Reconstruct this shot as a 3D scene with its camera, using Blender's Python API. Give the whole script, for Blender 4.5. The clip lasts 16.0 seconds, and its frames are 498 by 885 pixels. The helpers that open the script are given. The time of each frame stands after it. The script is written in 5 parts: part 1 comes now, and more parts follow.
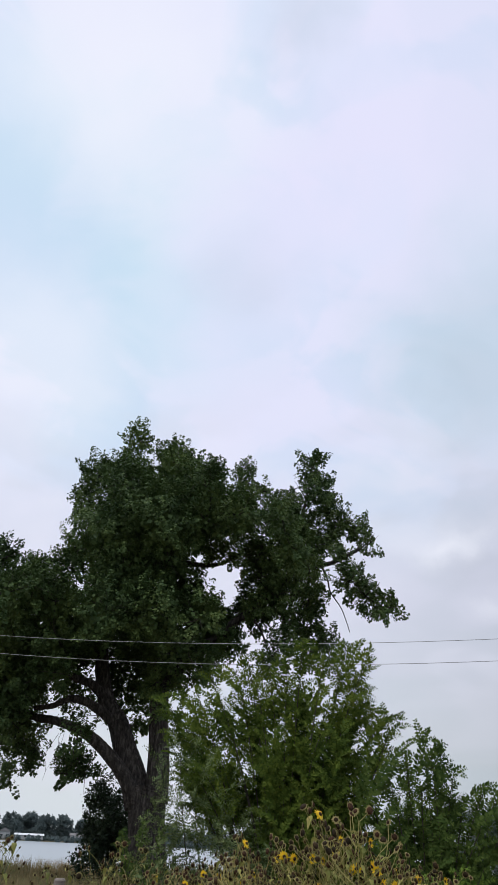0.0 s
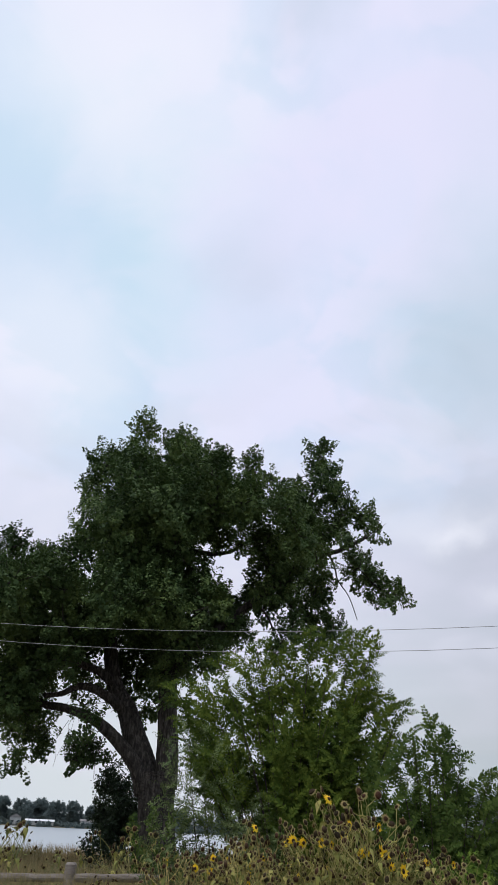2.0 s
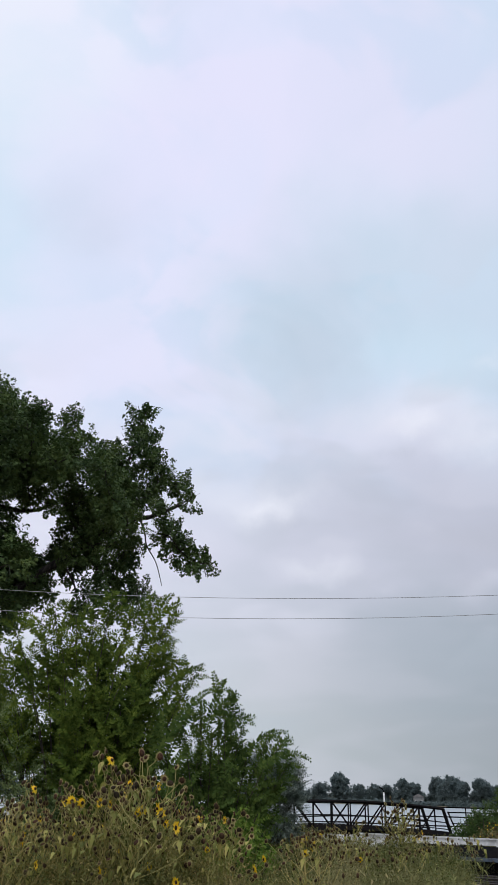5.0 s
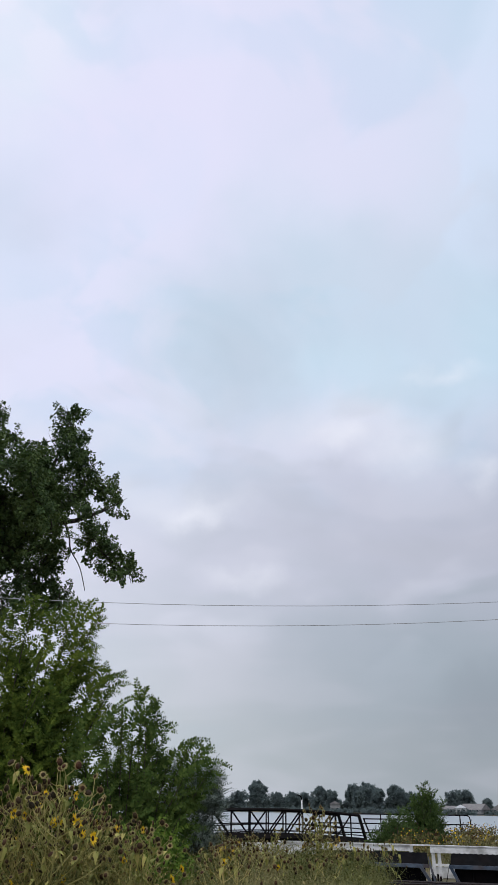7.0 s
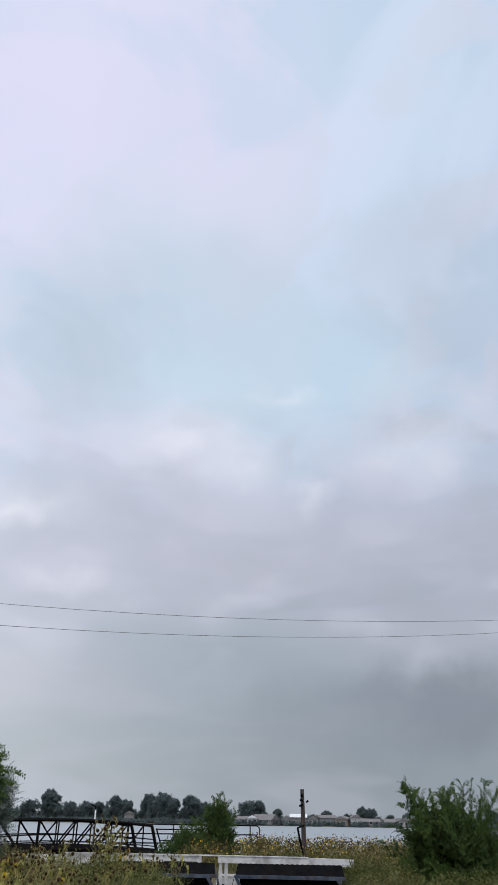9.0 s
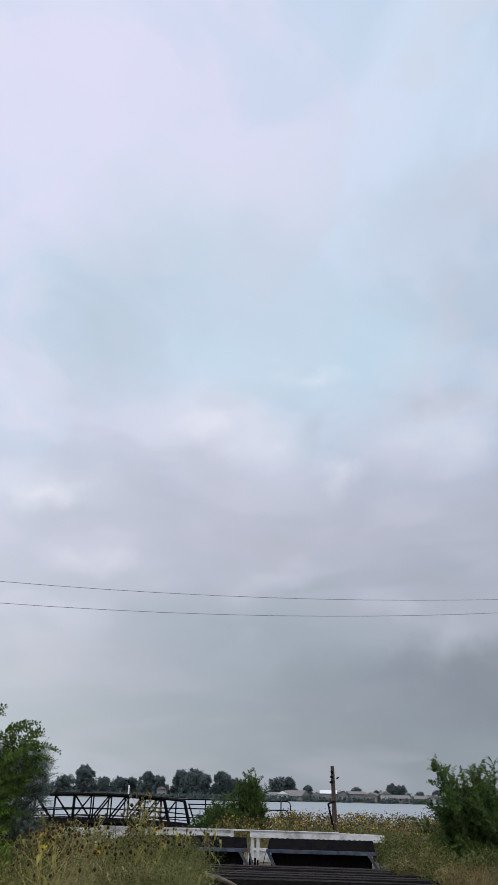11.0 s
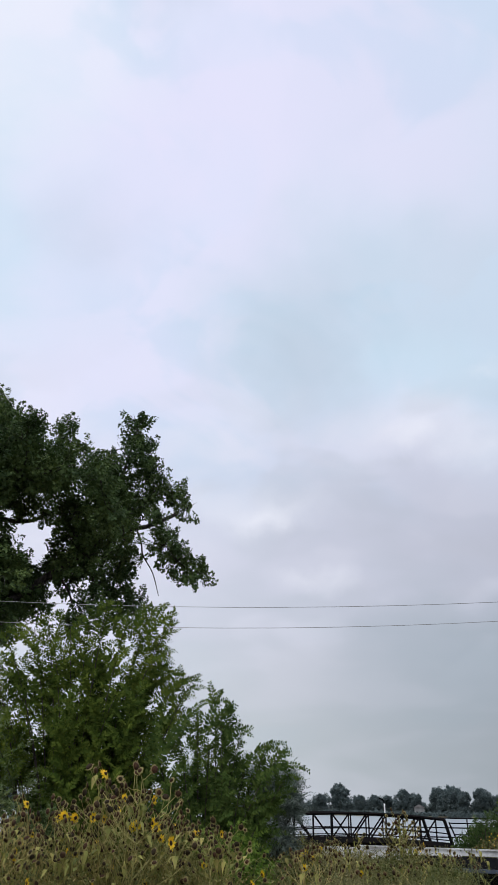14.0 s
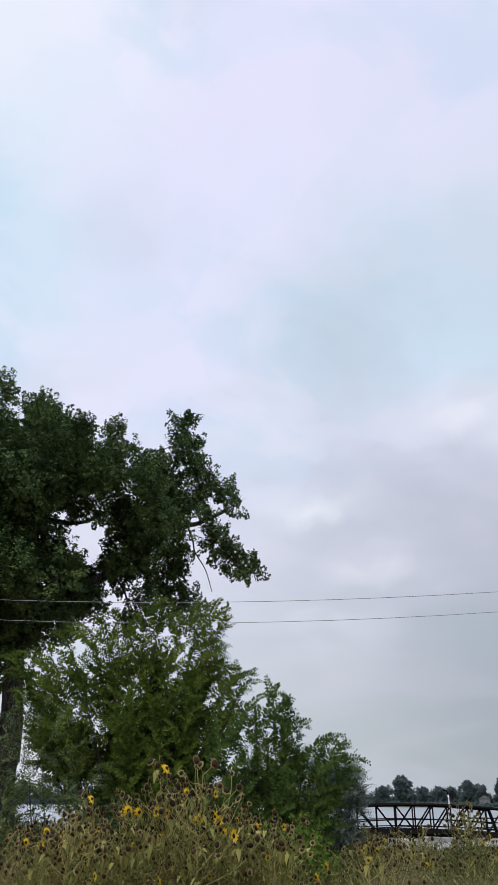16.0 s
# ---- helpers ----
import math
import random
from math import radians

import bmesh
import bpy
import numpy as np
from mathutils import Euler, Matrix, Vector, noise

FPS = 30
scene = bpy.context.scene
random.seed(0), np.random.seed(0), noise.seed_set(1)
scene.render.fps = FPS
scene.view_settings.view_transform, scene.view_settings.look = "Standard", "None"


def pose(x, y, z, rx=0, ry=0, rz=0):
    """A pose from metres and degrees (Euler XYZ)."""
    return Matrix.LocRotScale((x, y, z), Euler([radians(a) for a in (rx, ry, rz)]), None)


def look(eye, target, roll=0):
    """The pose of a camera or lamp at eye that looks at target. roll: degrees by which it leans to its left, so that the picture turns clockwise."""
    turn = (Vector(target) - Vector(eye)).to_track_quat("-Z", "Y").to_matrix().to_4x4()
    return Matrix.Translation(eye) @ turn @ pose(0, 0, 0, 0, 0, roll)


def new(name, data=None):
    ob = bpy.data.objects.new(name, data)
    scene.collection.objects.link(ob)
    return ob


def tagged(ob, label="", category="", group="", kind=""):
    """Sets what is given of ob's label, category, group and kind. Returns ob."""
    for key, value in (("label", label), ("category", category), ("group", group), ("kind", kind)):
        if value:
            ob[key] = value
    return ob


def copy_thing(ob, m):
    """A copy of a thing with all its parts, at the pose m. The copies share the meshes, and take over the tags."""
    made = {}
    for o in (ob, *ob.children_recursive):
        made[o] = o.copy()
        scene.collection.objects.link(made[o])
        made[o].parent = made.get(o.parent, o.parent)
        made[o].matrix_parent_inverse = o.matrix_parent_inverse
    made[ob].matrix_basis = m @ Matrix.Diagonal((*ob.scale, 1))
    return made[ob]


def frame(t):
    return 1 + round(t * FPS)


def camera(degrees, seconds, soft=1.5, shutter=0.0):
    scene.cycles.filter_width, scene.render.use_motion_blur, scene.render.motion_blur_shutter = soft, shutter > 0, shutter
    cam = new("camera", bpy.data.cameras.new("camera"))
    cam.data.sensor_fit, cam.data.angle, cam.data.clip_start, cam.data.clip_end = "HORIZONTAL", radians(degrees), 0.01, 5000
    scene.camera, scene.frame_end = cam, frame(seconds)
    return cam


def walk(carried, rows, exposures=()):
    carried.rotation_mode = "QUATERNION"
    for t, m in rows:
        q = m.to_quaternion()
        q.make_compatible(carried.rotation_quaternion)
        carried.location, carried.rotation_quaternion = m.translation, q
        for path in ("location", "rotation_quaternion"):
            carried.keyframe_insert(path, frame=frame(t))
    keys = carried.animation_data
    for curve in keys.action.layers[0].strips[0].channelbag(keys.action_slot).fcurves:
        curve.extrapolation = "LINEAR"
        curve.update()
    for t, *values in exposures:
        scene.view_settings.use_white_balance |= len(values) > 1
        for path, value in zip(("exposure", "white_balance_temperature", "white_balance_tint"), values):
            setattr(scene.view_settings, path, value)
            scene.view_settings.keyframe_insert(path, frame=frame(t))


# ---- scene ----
# ---------- camera ----------
cam = camera(37.46, 16.0, soft=1.45)
ROWS = (
    (0.00, -0.000, 0.000, 1.600, 118.71, -2.41, -1.20),
    (0.50, -0.002, -0.001, 1.595, 118.69, -2.31, -0.78),
    (1.00, -0.003, -0.000, 1.590, 118.50, -2.27, -0.44),
    (1.50, -0.005, 0.001, 1.587, 118.19, -2.33, -0.36),
    (2.00, -0.009, -0.002, 1.587, 117.82, -2.40, -0.62),
    (2.50, -0.016, -0.009, 1.590, 117.46, -2.41, -1.42),
    (3.00, -0.017, -0.020, 1.593, 117.16, -2.29, -2.90),
    (3.50, -0.009, -0.033, 1.596, 116.83, -2.08, -5.44),
    (4.00, 0.009, -0.050, 1.602, 116.47, -1.77, -8.63),
    (4.50, 0.029, -0.068, 1.608, 116.02, -1.49, -12.30),
    (4.70, 0.035, -0.082, 1.613, 115.81, -1.45, -13.76),
    (5.05, 0.034, -0.078, 1.612, 115.61, -1.46, -15.88),
    (5.40, 0.030, -0.070, 1.610, 115.51, -1.39, -17.14),
    (5.75, 0.026, -0.059, 1.608, 115.53, -1.26, -17.91),
    (6.10, 0.022, -0.048, 1.606, 115.64, -1.10, -18.53),
    (6.45, 0.018, -0.039, 1.604, 115.88, -0.93, -19.37),
    (6.80, 0.017, -0.036, 1.603, 116.22, -0.77, -20.78),
    (7.00, 0.021, -0.039, 1.604, 116.31, -0.75, -21.31),
    (7.50, 0.020, -0.043, 1.605, 116.87, -0.54, -24.37),
    (8.00, 0.023, -0.042, 1.608, 117.10, -0.60, -28.65),
    (8.50, 0.031, -0.035, 1.614, 117.14, -0.89, -32.27),
    (8.70, 0.035, -0.026, 1.615, 117.16, -0.92, -33.80),
    (9.05, 0.035, -0.025, 1.615, 117.11, -0.91, -35.88),
    (9.40, 0.034, -0.020, 1.615, 116.91, -0.92, -37.07),
    (9.75, 0.033, -0.015, 1.614, 116.61, -0.93, -37.45),
    (10.10, 0.032, -0.009, 1.614, 116.29, -0.97, -37.09),
    (10.45, 0.032, -0.005, 1.614, 115.98, -1.05, -36.03),
    (10.80, 0.032, -0.004, 1.614, 115.72, -1.19, -34.38),
    (11.00, 0.034, 0.003, 1.616, 115.58, -1.23, -33.43),
    (11.50, 0.041, 0.011, 1.619, 115.35, -1.44, -30.47),
    (12.00, 0.050, 0.014, 1.622, 115.38, -1.56, -26.97),
    (12.50, 0.062, 0.018, 1.622, 115.66, -1.39, -23.16),
    (13.00, 0.075, 0.026, 1.622, 115.97, -1.33, -19.99),
    (13.50, 0.086, 0.038, 1.621, 116.27, -1.11, -17.58),
    (14.00, 0.095, 0.050, 1.620, 116.41, -0.97, -15.57),
    (14.50, 0.099, 0.059, 1.620, 116.34, -0.92, -13.97),
    (15.00, 0.101, 0.063, 1.620, 116.14, -0.75, -12.79),
    (15.50, 0.104, 0.062, 1.620, 116.01, -0.51, -11.85),
    (16.00, 0.110, 0.059, 1.617, 115.93, -0.39, -11.20),
)
walk(cam, [(r[0], pose(*r[1:])) for r in ROWS],
     exposures=((0, 0.09), (4.0, 0.09), (7.0, 0.07), (8.5, 0.02), (11.0, 0.0), (12.5, 0.04), (14.0, 0.08), (16.0, 0.09)))

# ---------- world: broken overcast, darker towards the low right ----------
SUN_ELEVATION, SUN_AZIMUTH = radians(64), radians(215)
world = bpy.data.worlds.new("overcast_sky")
scene.world = world
world.use_nodes = True
wn, wl = world.node_tree.nodes, world.node_tree.links
wn.clear()


def wmath(op, a, b=None, clamp=False):
    n = wn.new("ShaderNodeMath")
    n.operation, n.use_clamp = op, clamp
    for i, v in enumerate((a, b)):
        if v is None:
            continue
        if isinstance(v, (int, float)):
            n.inputs[i].default_value = v
        else:
            wl.new(v, n.inputs[i])
    return n.outputs[0]


def wramp(value, lo, hi, smooth=True):
    n = wn.new("ShaderNodeMapRange")
    n.interpolation_type = "SMOOTHSTEP" if smooth else "LINEAR"
    wl.new(value, n.inputs[0])
    n.inputs[1].default_value, n.inputs[2].default_value = lo, hi
    return n.outputs[0]


def wmix(fac, a, b):
    n = wn.new("ShaderNodeMix")
    n.data_type = "RGBA"
    if isinstance(fac, (int, float)):
        n.inputs[0].default_value = fac
    else:
        wl.new(fac, n.inputs[0])
    for i, v in ((6, a), (7, b)):
        if isinstance(v, tuple):
            n.inputs[i].default_value = (*v, 1)
        else:
            wl.new(v, n.inputs[i])
    return n.outputs[2]


coord = wn.new("ShaderNodeTexCoord").outputs["Generated"]
sep = wn.new("ShaderNodeSeparateXYZ")
wl.new(coord, sep.inputs[0])
sx, sy, sz = sep.outputs


def wnoise(scale, detail, rough, stretch, offset, distort=0.0):
    m = wn.new("ShaderNodeMapping")
    wl.new(coord, m.inputs[0])
    m.inputs["Scale"].default_value = stretch
    m.inputs["Location"].default_value = offset
    n = wn.new("ShaderNodeTexNoise")
    wl.new(m.outputs[0], n.inputs["Vector"])
    n.inputs["Scale"].default_value, n.inputs["Detail"].default_value = scale, detail
    n.inputs["Roughness"].default_value, n.inputs["Distortion"].default_value = rough, distort
    return n.outputs["Fac"]


side = wmath("ADD", wmath("MULTIPLY", sx, 0.80), wmath("MULTIPLY", sy, 0.10))
side = wmath("ADD", side, wmath("MAXIMUM", wmath("MULTIPLY", sy, -1.2), 0.0))
east = wramp(side, 0.04, 0.68)
low = wmix(east, (0.64, 0.69, 0.74), (0.285, 0.325, 0.37))
mid = wmix(east, (0.70, 0.72, 0.85), (0.45, 0.48, 0.58))
high = wmix(east, (0.68, 0.76, 0.93), (0.65, 0.72, 0.91))
base = wmix(wramp(sz, 0.04, 0.30), low, mid)
base = wmix(wramp(sz, 0.26, 0.62), base, high)
base = wmix(wramp(sz, 0.84, 1.0), base, (1.0, 1.05, 1.2))
broad = wnoise(3.4, 4.0, 0.5, (1.0, 1.0, 1.3), (0.3, 1.1, 0.2), 0.5)
cloud = wnoise(5.0, 4.0, 0.5, (1.0, 1.0, 1.4), (2.1, 0.4, 1.7), 0.5)
streak = wnoise(4.5, 2.5, 0.45, (1.0, 1.0, 3.6), (0.9, 2.4, 0.5), 0.3)
lofty = wramp(sz, 0.30, 0.52)
base = wmix(wmath("MULTIPLY", wmath("MULTIPLY", wramp(broad, 0.44, 0.56), 0.62), lofty), base, wmix(east, (0.52, 0.68, 0.86), (0.42, 0.55, 0.70)))
base = wmix(wmath("MULTIPLY", wmath("MULTIPLY", wramp(cloud, 0.47, 0.57), 0.62), lofty), base, wmix(east, (0.80, 0.79, 0.96), (0.60, 0.62, 0.74)))
plain = wmath("SUBTRACT", 1.0, wramp(sz, 0.20, 0.40))
base = wmix(wmath("MULTIPLY", wmath("MULTIPLY", wramp(streak, 0.48, 0.66), 0.36), plain), base, wmix(east, (0.74, 0.75, 0.86), (0.46, 0.48, 0.55)))
base = wmix(wmath("MULTIPLY", wmath("MULTIPLY", wramp(streak, 0.50, 0.34), 0.36), plain), base, wmix(east, (0.60, 0.66, 0.74), (0.29, 0.35, 0.40)))
puffs = wnoise(8.0, 2.5, 0.45, (1.0, 1.0, 2.0), (1.3, 0.7, 2.9), 0.25)
middle = wmath("MULTIPLY", wramp(sz, 0.12, 0.24), wmath("SUBTRACT", 1.0, wramp(sz, 0.44, 0.62)))
base = wmix(wmath("MULTIPLY", wmath("MULTIPLY", wramp(puffs, 0.48, 0.68), 0.40), middle), base, wmix(east, (0.80, 0.81, 0.93), (0.62, 0.64, 0.76)))
base = wmix(wmath("MULTIPLY", wmath("MULTIPLY", wramp(puffs, 0.50, 0.32), 0.36), middle), base, wmix(east, (0.60, 0.65, 0.76), (0.40, 0.43, 0.50)))
# single clouds and gaps: azimuth, elevation and half-width in degrees, flattening, colour, strength
warp = wn.new("ShaderNodeTexNoise")
wl.new(coord, warp.inputs["Vector"])
warp.inputs["Scale"].default_value, warp.inputs["Detail"].default_value = 6.0, 6.0
bent = wn.new("ShaderNodeVectorMath")
bent.operation = "MULTIPLY_ADD"
wl.new(warp.outputs["Color"], bent.inputs[0])
bent.inputs[1].default_value, bent.inputs[2].default_value = (0.22, 0.22, 0.18), (-0.11, -0.11, -0.09)
bent2 = wn.new("ShaderNodeVectorMath")
wl.new(coord, bent2.inputs[0])
wl.new(bent.outputs[0], bent2.inputs[1])
fine = wn.new("ShaderNodeTexNoise")
wl.new(coord, fine.inputs["Vector"])
fine.inputs["Scale"].default_value, fine.inputs["Detail"].default_value = 13.0, 6.0
curl = wn.new("ShaderNodeVectorMath")
curl.operation = "MULTIPLY_ADD"
wl.new(fine.outputs["Color"], curl.inputs[0])
curl.inputs[1].default_value, curl.inputs[2].default_value = (0.13, 0.13, 0.08), (-0.065, -0.065, -0.04)
bent3 = wn.new("ShaderNodeVectorMath")
wl.new(coord, bent3.inputs[0])
wl.new(curl.outputs[0], bent3.inputs[1])
BLUE, GREY, WHITE, SLATE, LILAC, TEAL, MAUVE = (0.57, 0.74, 0.87), (0.50, 0.58, 0.69), (0.86, 0.88, 0.97), (0.235, 0.27, 0.32), (0.76, 0.75, 0.95), (0.33, 0.40, 0.46), (0.48, 0.49, 0.58)
GAPS = ((-26, 48, 7, 1.0, BLUE, 0.5), (-10.7, 46.5, 9, 1.5, BLUE, 0.5), (-6, 40, 9, 1.2, BLUE, 0.65), (-14, 29.5, 5, 1.4, BLUE, 0.4), (22, 38, 9, 0.9, BLUE, 0.55), (38, 34, 10, 1.2, BLUE, 0.6),
        (30, 31.5, 6, 2.0, BLUE, 0.5), (50, 50, 10, 1.0, BLUE, 0.4), (44, 33, 6, 1.3, BLUE, 0.4))
VEILS = ((0.5, 44, 6, 0.9, LILAC, 0.55), (8, 50, 9, 0.8, LILAC, 0.55), (3, 34, 9, 1.0, LILAC, 0.5), (14, 46, 7, 0.8, LILAC, 0.5), (33, 51, 9, 1.0, LILAC, 0.45), (18, 55, 8, 1.0, LILAC, 0.4),
         (30, 20, 12, 2.6, MAUVE, 0.35), (46, 19, 8, 2.0, MAUVE, 0.3), (35, 9.5, 13, 3.0, TEAL, 0.4), (30, 11, 7, 3.4, TEAL, 0.22), (50.5, 7.8, 8, 3.4, SLATE, 1.0), (43, 6.5, 10, 3.6, SLATE, 0.4))
SHADES = ((3.8, 58.6, 4, 1.5, GREY, 0.5), (20, 33.8, 5, 0.7, GREY, 0.6), (21, 36.5, 8, 0.8, GREY, 0.35), (52, 39.5, 6, 0.9, GREY, 0.6), (36, 37, 7, 1.3, GREY, 0.35), (-0.9, 41.2, 5, 1.5, GREY, 0.35),
          (19.5, 30.5, 5, 0.9, GREY, 0.35))
PUFFS = ((-19, 54, 8, 1.0, WHITE, 0.6), (-20.7, 33, 9, 1.3, WHITE, 0.6), (-8, 51, 7, 1.0, WHITE, 0.35), (16.3, 20.9, 2.6, 2.6, WHITE, 0.65), (14.8, 21.3, 5.5, 3.0, WHITE, 0.3), (28.9, 27.3, 3.0, 2.6, WHITE, 0.6),
         (30, 26.6, 7, 3.0, WHITE, 0.28), (34.5, 25.4, 4, 2.2, WHITE, 0.42), (40.4, 23.7, 2.3, 1.5, WHITE, 0.55), (21, 15.9, 3.4, 3.2, WHITE, 0.40), (38, 30.7, 3.2, 4.0, WHITE, 0.42), (48.5, 25.5, 4.5, 1.8, WHITE, 0.45),
         (53, 28, 5, 2.0, WHITE, 0.3), (14.8, 28.9, 5, 1.5, WHITE, 0.2))
for c_az, c_el, c_half, c_flat, c_colour, c_amount in GAPS + VEILS + SHADES + PUFFS:
    az_, el_ = radians(c_az), radians(c_el)
    v = wn.new("ShaderNodeVectorMath")
    v.operation = "SUBTRACT"
    wl.new((bent2 if c_half > 5.5 else bent3).outputs[0], v.inputs[0])
    v.inputs[1].default_value = (math.sin(az_) * math.cos(el_), math.cos(az_) * math.cos(el_), math.sin(el_))
    v2 = wn.new("ShaderNodeVectorMath")
    v2.operation = "MULTIPLY"
    wl.new(v.outputs[0], v2.inputs[0])
    v2.inputs[1].default_value = (1, 1, c_flat)
    v3 = wn.new("ShaderNodeVectorMath")
    v3.operation = "LENGTH"
    wl.new(v2.outputs[0], v3.inputs[0])
    base = wmix(wmath("MULTIPLY", wramp(v3.outputs["Value"], radians(c_half * 1.4), radians(c_half * (0.3 if c_half > 5 else -0.3))), c_amount * 0.85), base, c_colour)
sky = wn.new("ShaderNodeTexSky")
sky.sky_type, sky.sun_disc = "NISHITA", False
sky.sun_elevation, sky.sun_rotation = SUN_ELEVATION, SUN_AZIMUTH
thin = wn.new("ShaderNodeBackground")
thin.inputs["Strength"].default_value = 0.05
wl.new(sky.outputs[0], thin.inputs["Color"])
cover = wn.new("ShaderNodeBackground")
wl.new(base, cover.inputs["Color"])
cover.inputs["Strength"].default_value = 1.0
both = wn.new("ShaderNodeMixShader")
both.inputs[0].default_value = 0.97
wl.new(thin.outputs[0], both.inputs[1])
wl.new(cover.outputs[0], both.inputs[2])
wout = wn.new("ShaderNodeOutputWorld")
wl.new(both.outputs[0], wout.inputs[0])

sun = new("sun", bpy.data.lights.new("sun", "SUN"))
sun.data.energy, sun.data.angle, sun.data.color = 1.3, radians(28), (1.0, 0.97, 0.92)
sun.matrix_world = look(
    (60 * math.sin(SUN_AZIMUTH) * math.cos(SUN_ELEVATION), 60 * math.cos(SUN_AZIMUTH) * math.cos(SUN_ELEVATION), 60 * math.sin(SUN_ELEVATION)),
    (0, 0, 0))


# ---------- materials ----------
def material(name, colours, scale=4.0, rough=0.8, metal=0.0, bump=0.3, bump_scale=None, stretch=(1, 1, 1),
             island=0.0, stain=None, stain_scale=0.7, stain_amount=0.4, translucent=0.0, spec=0.3, object_random=0.0):
    """Noise between colours, broad stains, per-piece variation and bump."""
    m = bpy.data.materials.new(name)
    m.use_nodes = True
    n, l = m.node_tree.nodes, m.node_tree.links
    b = n["Principled BSDF"]
    b.inputs["Roughness"].default_value, b.inputs["Metallic"].default_value = rough, metal
    b.inputs["Specular IOR Level"].default_value = spec
    tc = n.new("ShaderNodeTexCoord")
    mp = n.new("ShaderNodeMapping")
    mp.inputs["Scale"].default_value = stretch
    l.new(tc.outputs["Object"], mp.inputs[0])
    t = n.new("ShaderNodeTexNoise")
    t.inputs["Scale"].default_value, t.inputs["Detail"].default_value, t.inputs["Roughness"].default_value = scale, 6, 0.6
    l.new(mp.outputs[0], t.inputs["Vector"])
    ramp = n.new("ShaderNodeValToRGB")
    el = ramp.color_ramp.elements
    for i, c in enumerate(colours):
        pos = 0.3 + 0.4 * i / max(1, len(colours) - 1)
        e = el[i] if i < 2 else el.new(pos)
        e.position, e.color = pos, (*c, 1)
    l.new(t.outputs["Fac"], ramp.inputs[0])
    out = ramp.outputs[0]
    if island or object_random:
        if island:
            rnd = n.new("ShaderNodeNewGeometry").outputs["Random Per Island"]
        else:
            rnd = n.new("ShaderNodeObjectInfo").outputs["Random"]
        amount = island or object_random
        r = n.new("ShaderNodeMapRange")
        l.new(rnd, r.inputs[0])
        r.inputs[3].default_value, r.inputs[4].default_value = 1 - amount, 1 + amount
        h = n.new("ShaderNodeHueSaturation")
        l.new(out, h.inputs["Color"])
        l.new(r.outputs[0], h.inputs["Value"])
        r2 = n.new("ShaderNodeMapRange")
        l.new(rnd, r2.inputs[0])
        r2.inputs[3].default_value, r2.inputs[4].default_value = 0.5 + 0.04 * amount, 0.5 - 0.06 * amount
        l.new(r2.outputs[0], h.inputs["Hue"])
        out = h.outputs[0]
    if stain:
        s = n.new("ShaderNodeTexNoise")
        s.inputs["Scale"].default_value, s.inputs["Detail"].default_value = stain_scale, 5
        l.new(tc.outputs["Object"], s.inputs["Vector"])
        r = n.new("ShaderNodeMapRange")
        l.new(s.outputs["Fac"], r.inputs[0])
        r.inputs[1].default_value, r.inputs[2].default_value, r.inputs[4].default_value = 0.45, 0.7, stain_amount
        x = n.new("ShaderNodeMix")
        x.data_type = "RGBA"
        l.new(r.outputs[0], x.inputs[0])
        l.new(out, x.inputs[6])
        x.inputs[7].default_value = (*stain, 1)
        out = x.outputs[2]
    l.new(out, b.inputs["Base Color"])
    if bump:
        t2 = n.new("ShaderNodeTexNoise")
        t2.inputs["Scale"].default_value, t2.inputs["Detail"].default_value = bump_scale or scale * 3, 5
        l.new(mp.outputs[0], t2.inputs["Vector"])
        bp = n.new("ShaderNodeBump")
        bp.inputs["Strength"].default_value, bp.inputs["Distance"].default_value = bump, 0.02
        l.new(t2.outputs["Fac"], bp.inputs["Height"])
        l.new(bp.outputs[0], b.inputs["Normal"])
    if translucent:
        tr = n.new("ShaderNodeBsdfTranslucent")
        l.new(out, tr.inputs["Color"])
        ms = n.new("ShaderNodeMixShader")
        ms.inputs[0].default_value = translucent
        l.new(b.outputs[0], ms.inputs[1])
        l.new(tr.outputs[0], ms.inputs[2])
        l.new(ms.outputs[0], n["Material Output"].inputs["Surface"])
    return m


LEAF_COTTONWOOD = material("cottonwood_leaf", [(0.036, 0.068, 0.026), (0.074, 0.122, 0.040), (0.136, 0.196, 0.060)], 0.55, 0.6, bump=0, island=0.28, translucent=0.12, spec=0.15)
LEAF_SHRUB = material("elm_leaf", [(0.026, 0.052, 0.010), (0.120, 0.168, 0.026)], 1.6, 0.7, bump=0, island=0.3, translucent=0.16, spec=0.05)
LEAF_YOUNG = material("young_elm_leaf", [(0.075, 0.140, 0.022), (0.150, 0.230, 0.040)], 1.6, 0.7, bump=0, island=0.3, translucent=0.2, spec=0.05)
LEAF_GREY = material("olive_leaf", [(0.11, 0.145, 0.12), (0.21, 0.25, 0.21)], 2.0, 0.7, bump=0, island=0.3, translucent=0.15)
LEAF_WILLOW = material("willow_leaf", [(0.070, 0.110, 0.042), (0.150, 0.195, 0.075)], 2.0, 0.7, bump=0, island=0.4, translucent=0.2, spec=0.12)
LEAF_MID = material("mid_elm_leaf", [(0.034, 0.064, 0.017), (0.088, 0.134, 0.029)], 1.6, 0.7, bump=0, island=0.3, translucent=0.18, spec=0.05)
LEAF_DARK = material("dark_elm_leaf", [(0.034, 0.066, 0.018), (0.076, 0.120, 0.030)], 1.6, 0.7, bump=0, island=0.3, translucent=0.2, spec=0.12)
